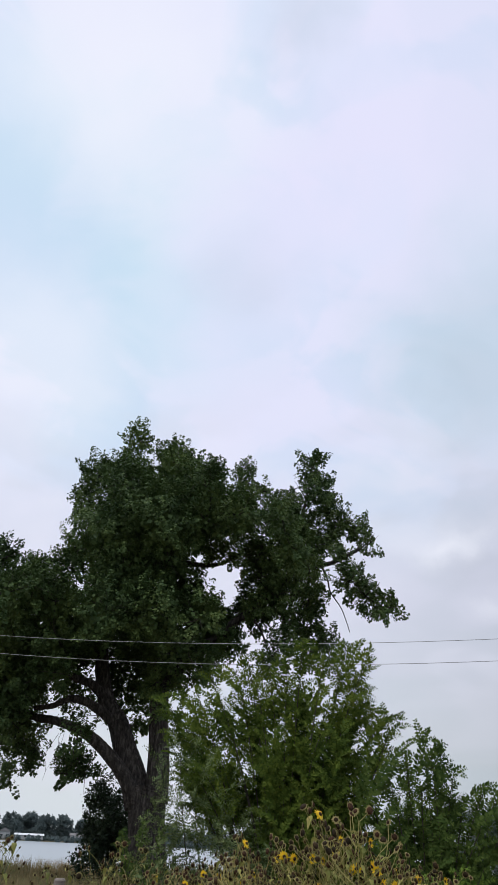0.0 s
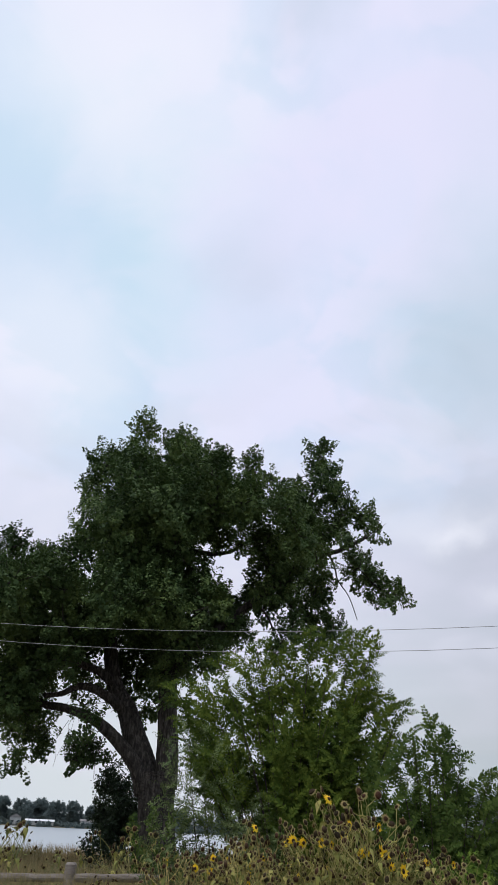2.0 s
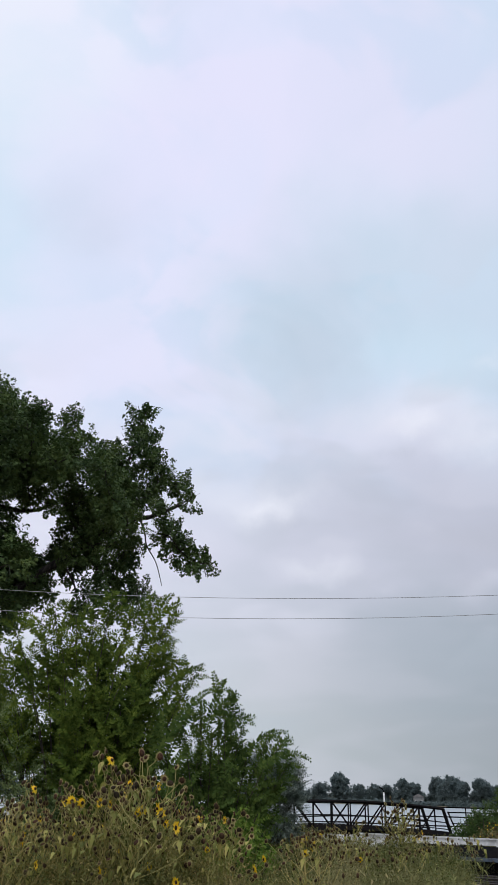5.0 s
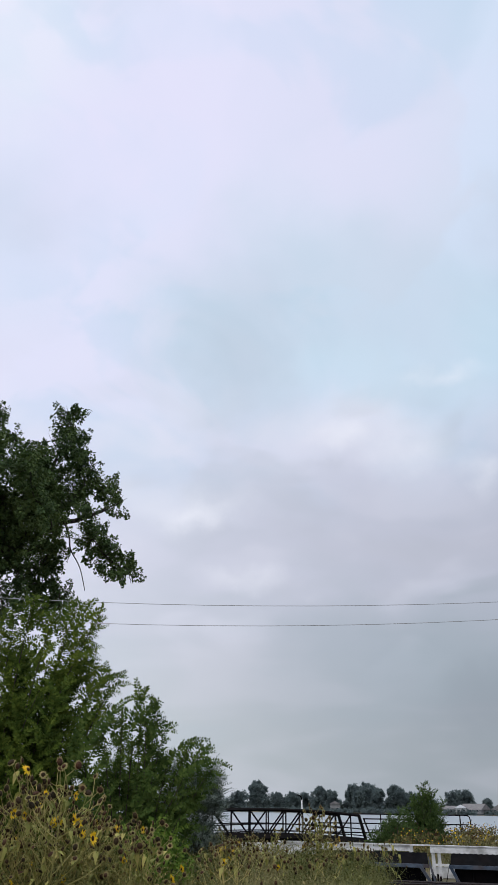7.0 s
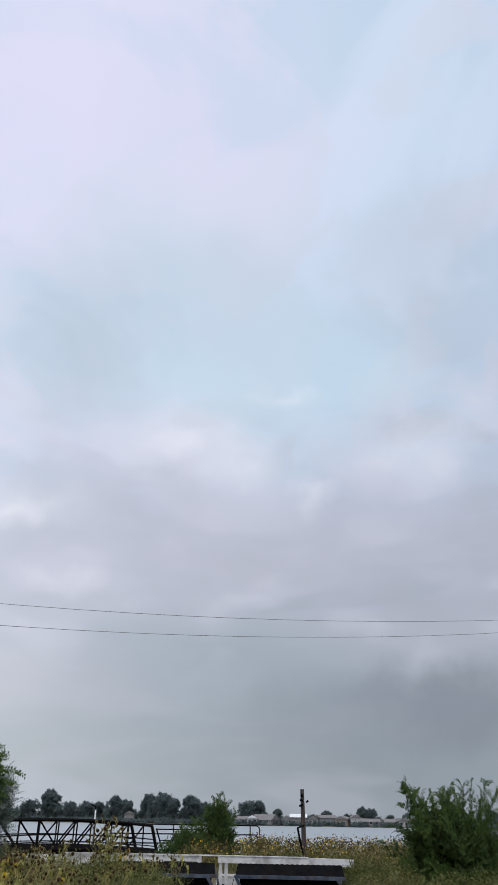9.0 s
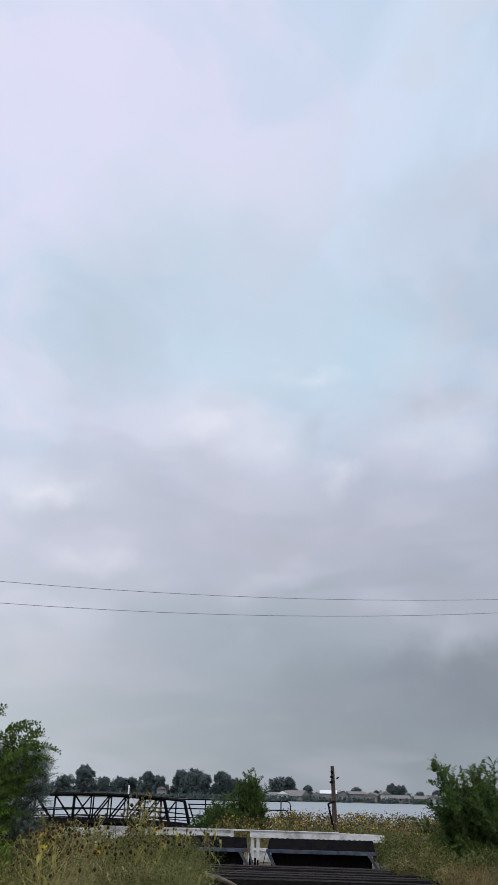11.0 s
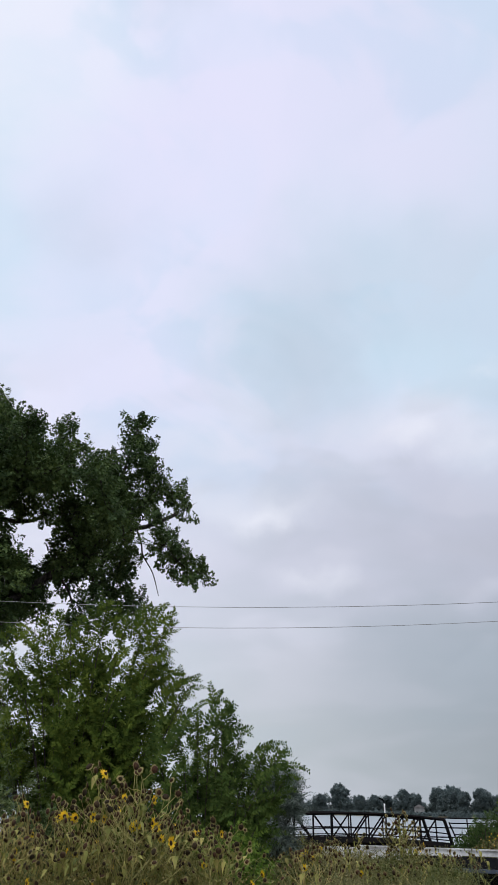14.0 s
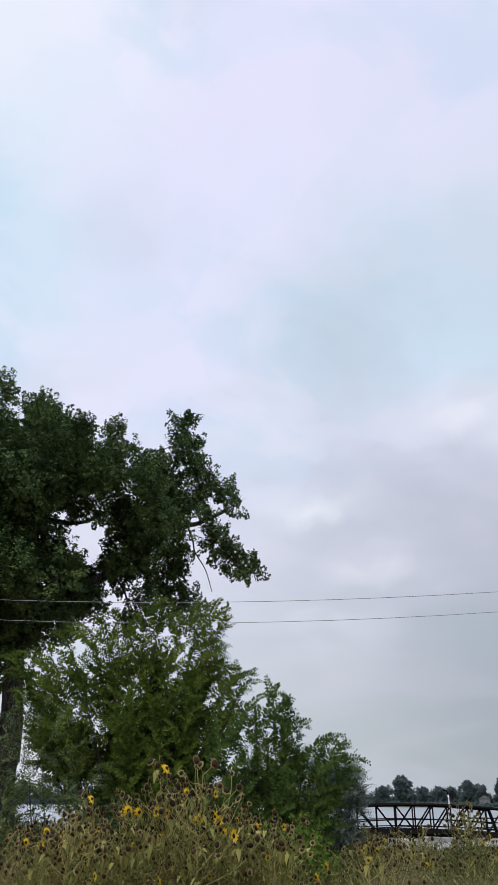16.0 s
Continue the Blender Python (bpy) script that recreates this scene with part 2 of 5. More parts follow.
LEAF_SAPLING = material("sapling_leaf", [(0.022, 0.042, 0.022), (0.045, 0.07, 0.032)], 1.0, 0.55, bump=0, island=0.4, translucent=0.1)
# far foliage: distance haze is mixed into the colour, high translucency flattens the shading
LEAF_FAR_HAZED = material("far_leaf", [(0.150, 0.190, 0.190), (0.185, 0.228, 0.220)], 0.15, 0.95, bump=0, island=0.08, spec=0.02, translucent=0.5)
LEAF_FIELD = material("field_leaf", [(0.075, 0.085, 0.024), (0.15, 0.135, 0.045), (0.24, 0.185, 0.075)], 0.8, 0.85, bump=0, island=0.35, translucent=0.15)
BARK = material("cottonwood_bark", [(0.010, 0.009, 0.008), (0.045, 0.039, 0.034), (0.125, 0.110, 0.096)], 5.5, 0.95, bump=1.0, bump_scale=9,
                stretch=(2.4, 2.4, 0.42), stain=(0.035, 0.031, 0.028), stain_scale=0.5)
TWIG = material("twig_bark", [(0.03, 0.026, 0.02), (0.07, 0.06, 0.045)], 8, 0.9, bump=0.3)
STALK_DRY = material("dry_stalk", [(0.22, 0.205, 0.062), (0.42, 0.375, 0.125)], 6, 0.85, bump=0.2, object_random=0.5)
STALK_GREEN = material("green_stalk", [(0.10, 0.13, 0.05), (0.19, 0.20, 0.09)], 6, 0.8, bump=0.2)
LEAF_SUNFLOWER = material("sunflower_leaf", [(0.16, 0.21, 0.055), (0.32, 0.33, 0.09), (0.50, 0.41, 0.14)], 5, 0.8, bump=0.2, object_random=0.45, translucent=0.3)
LEAF_DRYING = material("drying_leaf", [(0.075, 0.105, 0.030), (0.19, 0.19, 0.055), (0.40, 0.32, 0.11)], 3.0, 0.8, bump=0, island=0.35, translucent=0.25)
SEED = material("seed_disc", [(0.024, 0.014, 0.006), (0.066, 0.038, 0.014)], 60, 0.9, bump=0.6, bump_scale=200, object_random=0.5)
BRACT = material("dry_bract", [(0.15, 0.135, 0.045), (0.32, 0.265, 0.10)], 20, 0.85, bump=0.2, island=0.3)
PETAL = material("yellow_petal", [(0.82, 0.54, 0.015), (0.90, 0.66, 0.03)], 15, 0.6, bump=0, island=0.15, translucent=0.25)
GRASS_DRY = material("dry_grass", [(0.21, 0.16, 0.068), (0.34, 0.27, 0.125)], 0.7, 0.85, bump=0, island=0.45, stain=(0.12, 0.15, 0.06), stain_scale=0.35, stain_amount=0.8)
WEED = material("weed_leaf", [(0.050, 0.085, 0.022), (0.14, 0.155, 0.046), (0.32, 0.265, 0.12)], 0.55, 0.8, bump=0, island=0.4, translucent=0.2)
GRASS_GREEN = material("green_grass", [(0.085, 0.115, 0.032), (0.20, 0.205, 0.075), (0.36, 0.30, 0.145)], 0.45, 0.85, bump=0, island=0.4)
SOIL = material("dry_soil_and_litter", [(0.10, 0.085, 0.055), (0.20, 0.165, 0.11)], 1.5, 0.95, bump=0.6, bump_scale=14, stain=(0.09, 0.10, 0.045), stain_scale=0.25, stain_amount=0.7)
WHITE_PAINT = material("weathered_white_paint", [(0.74, 0.74, 0.74), (0.86, 0.86, 0.86)], 5, 0.6, bump=0.35, stretch=(1, 1, 3), stain=(0.30, 0.29, 0.27), stain_scale=3.5, stain_amount=0.75)
STEEL_BLACK = material("black_painted_steel", [(0.004, 0.004, 0.005), (0.010, 0.010, 0.011)], 6, 0.8, bump=0.25, stain=(0.02, 0.014, 0.012), stain_scale=2.2, stain_amount=0.4, spec=0.03)
STEEL_BLUE = material("blue_grey_painted_steel", [(0.028, 0.042, 0.066), (0.115, 0.150, 0.200)], 3.5, 0.6, metal=0.0, bump=0.25, stain=(0.08, 0.05, 0.035), stain_scale=3.0, stain_amount=0.7)
STEEL_DARK = material("dark_weathered_steel", [(0.004, 0.004, 0.005), (0.010, 0.009, 0.009)], 5, 0.8, bump=0.3, stain=(0.020, 0.012, 0.009), stain_scale=1.5, spec=0.05)
TIMBER_DARK = material("dark_wet_timber", [(0.006, 0.005, 0.005), (0.030, 0.024, 0.022)], 3, 0.85, bump=0.6, stretch=(0.4, 4, 4), object_random=0.5, spec=0.2)
WOOD_GREY = material("weathered_grey_wood", [(0.15, 0.125, 0.105), (0.31, 0.27, 0.235)], 5, 0.9, bump=0.5, stretch=(0.5, 5, 5), stain=(0.12, 0.09, 0.07), stain_scale=1.2)
WOOD_POLE = material("weathered_pole_wood", [(0.055, 0.043, 0.036), (0.13, 0.105, 0.09)], 5, 0.9, bump=0.6, stretch=(5, 5, 0.5))
WIRE = material("aluminium_wire", [(0.33, 0.33, 0.34), (0.42, 0.42, 0.43)], 5, 0.6, metal=0.3, bump=0)
ROOF_GREY = material("grey_shingle_roof", [(0.16, 0.15, 0.15), (0.24, 0.23, 0.22)], 0.8, 0.9, bump=0.2)
ROOF_WHITE = material("white_metal_roof", [(0.70, 0.71, 0.72), (0.80, 0.80, 0.80)], 0.4, 0.5, bump=0.1)
WALL_WHITE = material("white_siding", [(0.40, 0.40, 0.39), (0.52, 0.52, 0.50)], 0.6, 0.8, bump=0.2)
WALL_TAN = material("tan_siding", [(0.26, 0.22, 0.18), (0.36, 0.31, 0.26)], 0.6, 0.85, bump=0.2)
WALL_BRICK = material("orange_brick_wall", [(0.34, 0.19, 0.12), (0.42, 0.25, 0.16)], 0.6, 0.85, bump=0.2)
WALL_GREY = material("grey_siding", [(0.20, 0.20, 0.20), (0.28, 0.28, 0.275)], 0.6, 0.85, bump=0.2)
GLASS_DARK = material("dark_window_glass", [(0.02, 0.022, 0.025), (0.03, 0.032, 0.036)], 1, 0.15, bump=0, spec=0.5)

WATER = bpy.data.materials.new("lake_water")
WATER.use_nodes = True
_n, _l = WATER.node_tree.nodes, WATER.node_tree.links
_b = _n["Principled BSDF"]
_b.inputs["Base Color"].default_value = (0.32, 0.36, 0.38, 1)
_b.inputs["Roughness"].default_value = 0.30
_b.inputs["IOR"].default_value = 1.33
_tc, _mp, _t, _bp = (_n.new("ShaderNode" + k) for k in ("TexCoord", "Mapping", "TexNoise", "Bump"))
_mp.inputs["Scale"].default_value = (0.5, 0.9, 1)
_t.inputs["Scale"].default_value, _t.inputs["Detail"].default_value = 1.6, 6
_bp.inputs["Strength"].default_value, _bp.inputs["Distance"].default_value = 0.08, 0.10
_l.new(_tc.outputs["Object"], _mp.inputs[0])
_l.new(_mp.outputs[0], _t.inputs["Vector"])
_l.new(_t.outputs["Fac"], _bp.inputs["Height"])
_l.new(_bp.outputs[0], _b.inputs["Normal"])


# ---------- mesh helpers ----------
class Geo:
    """Gathers vertices and faces for one mesh."""

    def __init__(self):
        self.v, self.f, self.n = [], [], 0

    def add(self, verts, faces):
        self.v.extend(verts)
        self.f.extend(tuple(i + self.n for i in f) for f in faces)
        self.n += len(verts)
        return self

    def box(self, centre, size, rot=None, taper=1.0):
        r = rot or Matrix.Identity(3)
        c, (a, b, h) = Vector(centre), (s / 2 for s in size)
        vs = []
        for z, k in ((-h, 1.0), (h, taper)):
            for x, y in ((-a, -b), (a, -b), (a, b), (-a, b)):
                vs.append(c + r @ Vector((x * k, y * k, z)))
        return self.add(vs, [(3, 2, 1, 0), (4, 5, 6, 7), (0, 1, 5, 4), (1, 2, 6, 5), (2, 3, 7, 6), (3, 0, 4, 7)])

    def bar(self, a, b, w, h):
        """A rectangular bar from a to b, w across and h high."""
        a, b = Vector(a), Vector(b)
        d = (b - a).normalized()
        up = Vector((0, 0, 1)) if abs(d.z) < 0.95 else Vector((1, 0, 0))
        s = d.cross(up).normalized()
        u = s.cross(d)
        vs = [p + s * x * w / 2 + u * y * h / 2 for p in (a, b) for x, y in ((-1, -1), (1, -1), (1, 1), (-1, 1))]
        return self.add(vs, [(0, 1, 2, 3), (7, 6, 5, 4), (0, 4, 5, 1), (1, 5, 6, 2), (2, 6, 7, 3), (3, 7, 4, 0)])

    def tube(self, points, radii, sides=8, rough=0.0, furrow=0.0, cap=True):
        pts = [Vector(p) for p in points]
        vs, fs = [], []
        for i, p in enumerate(pts):
            d = (pts[min(i + 1, len(pts) - 1)] - pts[max(i - 1, 0)]).normalized()
            ref = Vector((0, 1, 0)) if abs(d.y) < 0.9 else Vector((1, 0, 0))
            s = d.cross(ref).normalized()
            u = s.cross(d)
            for k in range(sides):
                a = 2 * math.pi * k / sides
                r = radii[i]
                if rough:
                    r *= 1 + rough * (noise.noise(Vector((k * 0.9, i * 0.35, radii[0] * 9))) + 0.6 * (k % 2 - 0.5))
                if furrow:  # long deep cracks between ridges
                    q = noise.noise(Vector((math.cos(a) * r * 7, math.sin(a) * r * 7, i * 0.28))) + 0.5 * noise.noise(Vector((math.cos(a) * r * 16, math.sin(a) * r * 16, i * 0.6)))
                    r += furrow * (0.35 - 1.6 * max(0.0, 0.32 - abs(q)))
                vs.append(p + (s * math.cos(a) + u * math.sin(a)) * r)
        for i in range(len(pts) - 1):
            for k in range(sides):
                j = (k + 1) % sides
                fs.append((i * sides + k, i * sides + j, (i + 1) * sides + j, (i + 1) * sides + k))
        if cap:
            fs += [tuple(reversed(range(sides))), tuple(range((len(pts) - 1) * sides, len(pts) * sides))]
        return self.add(vs, fs)

    def mesh(self, name, mat, smooth=False):
        me = bpy.data.meshes.new(name)
        me.from_pydata([tuple(v) for v in self.v], [], self.f)
        me.materials.append(mat)
        if smooth:
            me.shade_smooth()
        return me


def quads(name, verts, mat):
    """A mesh of separate four-cornered leaves or blades; verts is (n, 4, 3)."""
    n = len(verts)
    me = bpy.data.meshes.new(name)
    me.vertices.add(n * 4)
    me.vertices.foreach_set("co", np.ascontiguousarray(verts, dtype=np.float32).ravel())
    me.loops.add(n * 4)
    me.loops.foreach_set("vertex_index", np.arange(n * 4, dtype=np.int32))
    me.polygons.add(n)
    me.polygons.foreach_set("loop_start", np.arange(0, n * 4, 4, dtype=np.int32))
    me.update(calc_edges=True)
    me.materials.append(mat)
    return me


def part(name, mesh, parent, label=""):
    ob = new(name, mesh)
    ob.parent = parent
    if label:
        tagged(ob, label=label)
    return ob


def thing(name, place, label, category, group="", kind=""):
    ob = new(name)
    ob.location = place
    ob.empty_display_size = 0.2
    return tagged(ob, label=label, category=category, group=group, kind=kind)


def unit(a):
    return a / (np.linalg.norm(a, axis=-1, keepdims=True) + 1e-9)


def leaf_quads(pos, along, size, width, rng, fold=0.12, facing=None):
    """Leaves at pos, pointing along, as folded four-cornered blades; facing: which way their upper sides look."""
    n = len(pos)
    a = unit(along)
    s = unit(np.cross(a, rng.normal(size=(n, 3)) if facing is None else facing))
    u = np.cross(s, a)
    L = (size * rng.uniform(0.7, 1.25, (n, 1)))
    w = L * width / 2
    mid_ = pos + a * L * 0.42
    return np.stack([pos, mid_ + s * w + u * L * fold, pos + a * L, mid_ - s * w + u * L * fold], 1)


def sprig_cloud(lobes, rng, clumps, sprigs, leaves, size, width, reach, spread, tuft, lift=0.45, inner=0.5):
    """Rounded lobes (x, y, z, r) carry clumps, clumps carry sprigs, sprigs carry leaves that look out and up."""
    out = []
    up = np.array([0, 0, 1.0])
    for x, y, z, r in lobes:
        n = int(clumps * r * r / (tuft * tuft) * 0.16) + 4
        d = unit(rng.normal(size=(n, 3)))
        rad = r * (inner + (1.0 - inner) * rng.random((n, 1)) ** 0.5)
        c = np.array([x, y, z]) + d * rad
        q = unit(rng.normal(size=(n, sprigs, 3)) + d[:, None] * 0.5)
        stretch = np.where(d[:, 2:3] > 0.35, 1.5, 0.9)[:, None]
        k = tuft * rng.uniform(0.6, 1.25, (n, 1, 1))
        b = c[:, None] + q * k * rng.random((n, sprigs, 1)) ** 0.5 * np.concatenate([np.ones((n, 1, 2)), stretch], 2)
        axis = unit(q * 0.7 + d[:, None] * 0.4 + rng.normal(size=q.shape) * 0.35 + up * lift)
        s = rng.random((n, sprigs, leaves, 1))
        ln = reach * rng.uniform(0.6, 1.3, (n, sprigs, 1, 1))
        p = b[:, :, None] + axis[:, :, None] * s * ln + rng.normal(size=(n, sprigs, leaves, 3)) * spread * (1.05 - 0.6 * s)
        al = axis[:, :, None] * 0.35 + rng.normal(size=p.shape) * 0.6 - up * 0.3
        fc = d[:, None, None] * 0.35 + q[:, :, None] * 0.6 + up * 0.6 + rng.normal(size=p.shape) * 0.42
        out.append(leaf_quads(p.reshape(-1, 3), al.reshape(-1, 3), size, width, rng, facing=fc.reshape(-1, 3)))
    return np.concatenate(out) if out else np.zeros((0, 4, 3))


def tuft_cloud(lobes, rng, per_m2, leaves, size, width, girth=0.15, tall=(0.35, 0.8)):
    """Rounded lobes (x, y, z, r) carry upright shoots; leaves stand round each shoot, which narrows to its tip."""
    out = []
    up = np.array([0, 0, 1.0])
    for x, y, z, r in lobes:
        n = int(per_m2 * r * r) + 4
        d = unit(rng.normal(size=(n, 3)))
        c = np.array([x, y, z]) + d * r * rng.uniform(0.45, 0.92, (n, 1))
        rise = np.clip(0.55 + d[:, 2:3], 0.05, 1.25)
        axis = unit(d * 0.6 + up * rise + rng.normal(size=(n, 3)) * 0.22)
        ln = rng.uniform(*tall, (n, 1, 1)) * (0.6 + 0.4 * min(1.0, r))
        s = rng.random((n, leaves, 1))
        radial = rng.normal(size=(n, leaves, 3))
        radial = unit(radial - axis[:, None] * (radial * axis[:, None]).sum(-1, keepdims=True))
        wide = girth * rng.uniform(0.75, 1.25, (n, 1, 1)) * (1.08 - s) ** 0.55
        p = c[:, None] + axis[:, None] * s * ln + radial * wide * rng.uniform(0.35, 1.0, s.shape)
        al = radial * 0.7 + axis[:, None] * 0.35 - up * 0.25 + rng.normal(size=p.shape) * 0.35
        fc = axis[:, None] * 0.5 + up * 0.35 + radial * 0.5 + d[:, None] * 0.3 + rng.normal(size=p.shape) * 0.32
        out.append(leaf_quads(p.reshape(-1, 3), al.reshape(-1, 3), size, width, rng, facing=fc.reshape(-1, 3)))
        m = int(300 * r ** 3)  # shaded leaves inside
        if m > 3:
            e = unit(rng.normal(size=(m, 3))) * r * 0.72 * rng.random((m, 1)) ** 0.4
            out.append(leaf_quads(np.array([x, y, z]) + e, rng.normal(size=(m, 3)), size * 1.9, width, rng))
    return np.concatenate(out)


def spray(base_, tip, rng, size, width, step, arch=0.2, branches=3, facing=(0.1, -0.85, 0.45), thin=0.45, axis=0.0):
    """One long shoot that bends over at its tip, with leaves in two ranks and a few short side shoots."""
    base_, tip, facing = np.array(base_, float), np.array(tip, float), unit(np.array(facing, float) + rng.normal(size=3) * 0.15)
    ln = np.linalg.norm(tip - base_)
    up = np.array([0, 0, 1.0])
    n = max(6, int(ln / step))
    s = np.linspace(0.04, 1.0, n)[:, None]
    p = base_ * (1 - s) + tip * s + up * arch * ln * 2.2 * s * (1 - s) * (0.6 + 0.8 * s)
    tang = unit(np.gradient(p, axis=0))
    rank = np.where(np.arange(n) % 2 == 0, 1.0, -1.0)[:, None]
    lat = unit(np.cross(tang, facing)) * rank
    al = tang * 0.55 + lat * 0.85 - up * 0.12 + rng.normal(size=p.shape) * 0.16
    taper = (1.0 - thin * s ** 2) * np.clip(0.5 + 2 * s, 0.5, 1.0)
    a = unit(al)
    sd = unit(np.cross(a, facing + rng.normal(size=p.shape) * 0.3))
    L = size * taper * rng.uniform(0.8, 1.15, (n, 1))
    w = L * width / 2
    m_ = p + a * L * 0.45
    out = [np.stack([p, m_ + sd * w, p + a * L, m_ - sd * w], 1)]
    if axis:
        e = unit(np.cross(tang, facing)) * axis * (1.1 - s)
        out.append(np.stack([p[:-1] - e[:-1], p[:-1] + e[:-1], p[1:] + e[1:], p[1:] - e[1:]], 1))
    for _ in range(branches):
        k = int(n * rng.uniform(0.12, 0.6))
        way = unit(tang[k] * 0.8 + lat[k] * rng.choice([-1, 1]) * 0.7 + up * 0.15)
        out.append(spray(p[k], p[k] + way * ln * rng.uniform(0.22, 0.4), rng, size * 0.9, width, step, 0.1, 0, facing, thin, axis)[0])
    return np.concatenate(out), p


def shoot_cloud(lobes, rng, per_m2, reach, size, width, step, lift=0.55, shell=0.25, droop=0.35):
    out = []
    for x, y, z, r in lobes:
        n = max(3, int(per_m2 * r * r))
        d = unit(rng.normal(size=(n, 3)))
        rad = r * (shell + (0.85 - shell) * rng.random((n, 1)) ** 0.6)
        b = np.array([x, y, z]) + d * rad
        axis = unit(d + rng.normal(size=(n, 3)) * 0.25 + np.array([0, 0, lift]))
        ln = reach * rng.uniform(0.5, 1.2, (n, 1))
        t = b + axis * ln - np.array([0, 0, 1]) * droop * ln * rng.random((n, 1))
        fc = d * 0.55 + np.array([0, 0, 0.75]) + rng.normal(size=(n, 3)) * 0.3
        for i in range(n):
            out.append(spray(b[i], t[i], rng, size * 1.25, width * 1.2, step * 0.85, 0.22, 3, fc[i])[0])
    return np.concatenate(out)


def curve(a, b, rng, n=6, bend=0.1, sag=0.0):
    """A wandering line from a to b."""
    a, b = Vector(a), Vector(b)
    ln = (b - a).length
    off = Vector((rng.normal(), rng.normal() * 0.6, rng.normal())) * bend * ln
    pts = []
    for i in range(n):
        s = i / (n - 1)
        k = math.sin(math.pi * s)
        pts.append(a.lerp(b, s) + off * k + Vector((0, 0, -sag * ln * k)))
    return pts


# ---------- ground, lake ----------
def ground_z(x, y):
    r = math.hypot(x, y)
    s = 0.34 * x + 0.94 * y
    bank = min(1, max(0, (s - 41) / 9))
    bank = bank * bank * (3 - 2 * bank)
    z = -2.6 * bank
    if y > 0:
        far = min(1, max(0, (r - 392) / 12))
        z += bank * far * 2.0 + far * min(1, max(0, (r - 700) / 2500)) * 9
    if r < 60:
        z += 0.06 * noise.noise(Vector((x * 0.35, y * 0.35, 0.3))) * (1 - bank)
        z += 0.22 * math.exp(-(((x - 5.4) / 3.0) ** 2 + ((y - 14.5) / 2.2) ** 2))
        z -= 0.22 * math.exp(-(((x - 12.0) / 3.6) ** 2 + ((y - 14.6) / 2.6) ** 2))
        z -= 0.16 * math.exp(-(((x - 13.5) / 5.5) ** 2 + ((y - 17.5) / 4.5) ** 2))
    return z


rings = [0.0] + [0.9 * 1.068 ** i for i in range(128)]
SPOKES = 180
gv, gf = [(0, 0, ground_z(0, 0))], []
for r in rings[1:]:
    for k in range(SPOKES):
        a = 2 * math.pi * k / SPOKES
        gv.append((r * math.sin(a), r * math.cos(a), ground_z(r * math.sin(a), r * math.cos(a))))
for k in range(SPOKES):
    gf.append((0, 1 + (k + 1) % SPOKES, 1 + k))
for i in range(len(rings) - 2):
    for k in range(SPOKES):
        j = (k + 1) % SPOKES
        gf.append((1 + i * SPOKES + k, 1 + i * SPOKES + j, 1 + (i + 1) * SPOKES + j, 1 + (i + 1) * SPOKES + k))
ground = new("ground", Geo().add(gv, gf).mesh("ground", SOIL, True))
tagged(ground, "dry grassy lake bank with soil and plant litter", "ground", kind="structure")

lake_geo = Geo()
lake_geo.add([(-900, 30, -1.2), (900, -290, -1.2), (900, 700, -1.2), (-900, 700, -1.2)], [(0, 1, 2, 3)])
lake = new("water", lake_geo.mesh("water", WATER))
tagged(lake, "calm grey lake water with fine ripples", "lake", kind="structure")

# ---------- cottonwood ----------
TREE_Y = 25.5
rng = np.random.default_rng(11)
TOP_LOBES = ((-4.39, 15.46, 0.60), (-5.72, 13.74, 0.82), (-4.50, 13.44, 1.07), (-2.85, 14.35, 0.88), (-1.60, 13.56, 0.90), (-6.12, 12.67, 0.59),
             (-5.13, 11.57, 1.25), (-3.30, 12.10, 1.47), (-1.52, 12.17, 1.16), (-0.11, 13.86, 0.62), (0.77, 13.42, 0.42), (-0.27, 12.45, 0.95),
             (-6.06, 10.76, 0.78), (-6.38, 10.10, 0.51), (-4.34, 10.08, 1.42), (-2.75, 10.57, 1.02), (-4.14, 12.06, 1.05), (-2.32, 13.06, 1.07))
RIGHT_LOBES = ((1.31, 12.40, 0.95), (2.49, 14.58, 0.62), (2.59, 13.50, 0.85), (3.11, 12.59, 0.72), (4.04, 12.06, 0.60), (4.61, 11.57, 0.40),
               (1.85, 11.19, 0.95), (0.68, 10.93, 0.80), (3.85, 10.10, 0.66), (4.36, 9.55, 0.62), (4.95, 9.15, 0.52), (5.25, 9.0, 0.32), (1.15, 9.36, 0.80),
               (2.35, 9.31, 0.72), (0.35, 9.44, 0.42), (2.93, 7.74, 0.60), (1.96, 8.19, 0.58), (1.00, 7.09, 0.38), (1.55, 10.11, 0.75), (3.49, 11.04, 0.45),
               (0.1, 8.8, 0.40), (0.6, 8.5, 0.5), (0.25, 9.3, 0.42), (0.2, 10.0, 0.42), (-0.5, 7.9, 0.5), (0.5, 8.9, 0.5), (0.9, 9.7, 0.5), (-1.0, 7.6, 0.5), (1.2, 10.6, 0.6), (2.3, 10.2, 0.6), (3.1, 11.7, 0.5), (1.6, 11.9, 0.6), (2.7, 9.1, 0.45), (1.5, 7.7, 0.45), (2.4, 7.5, 0.45),
               (0.51, 10.81, 0.55), (0.73, 9.98, 0.5), (1.14, 9.17, 0.5), (-0.22, 8.72, 0.45), (1.54, 8.59, 0.5), (2.32, 8.42, 0.45), (2.0, 12.1, 0.7), (2.55, 11.3, 0.5), (1.08, 7.56, 0.36), (1.3, 7.0, 0.3), (0.88, 6.79, 0.28))
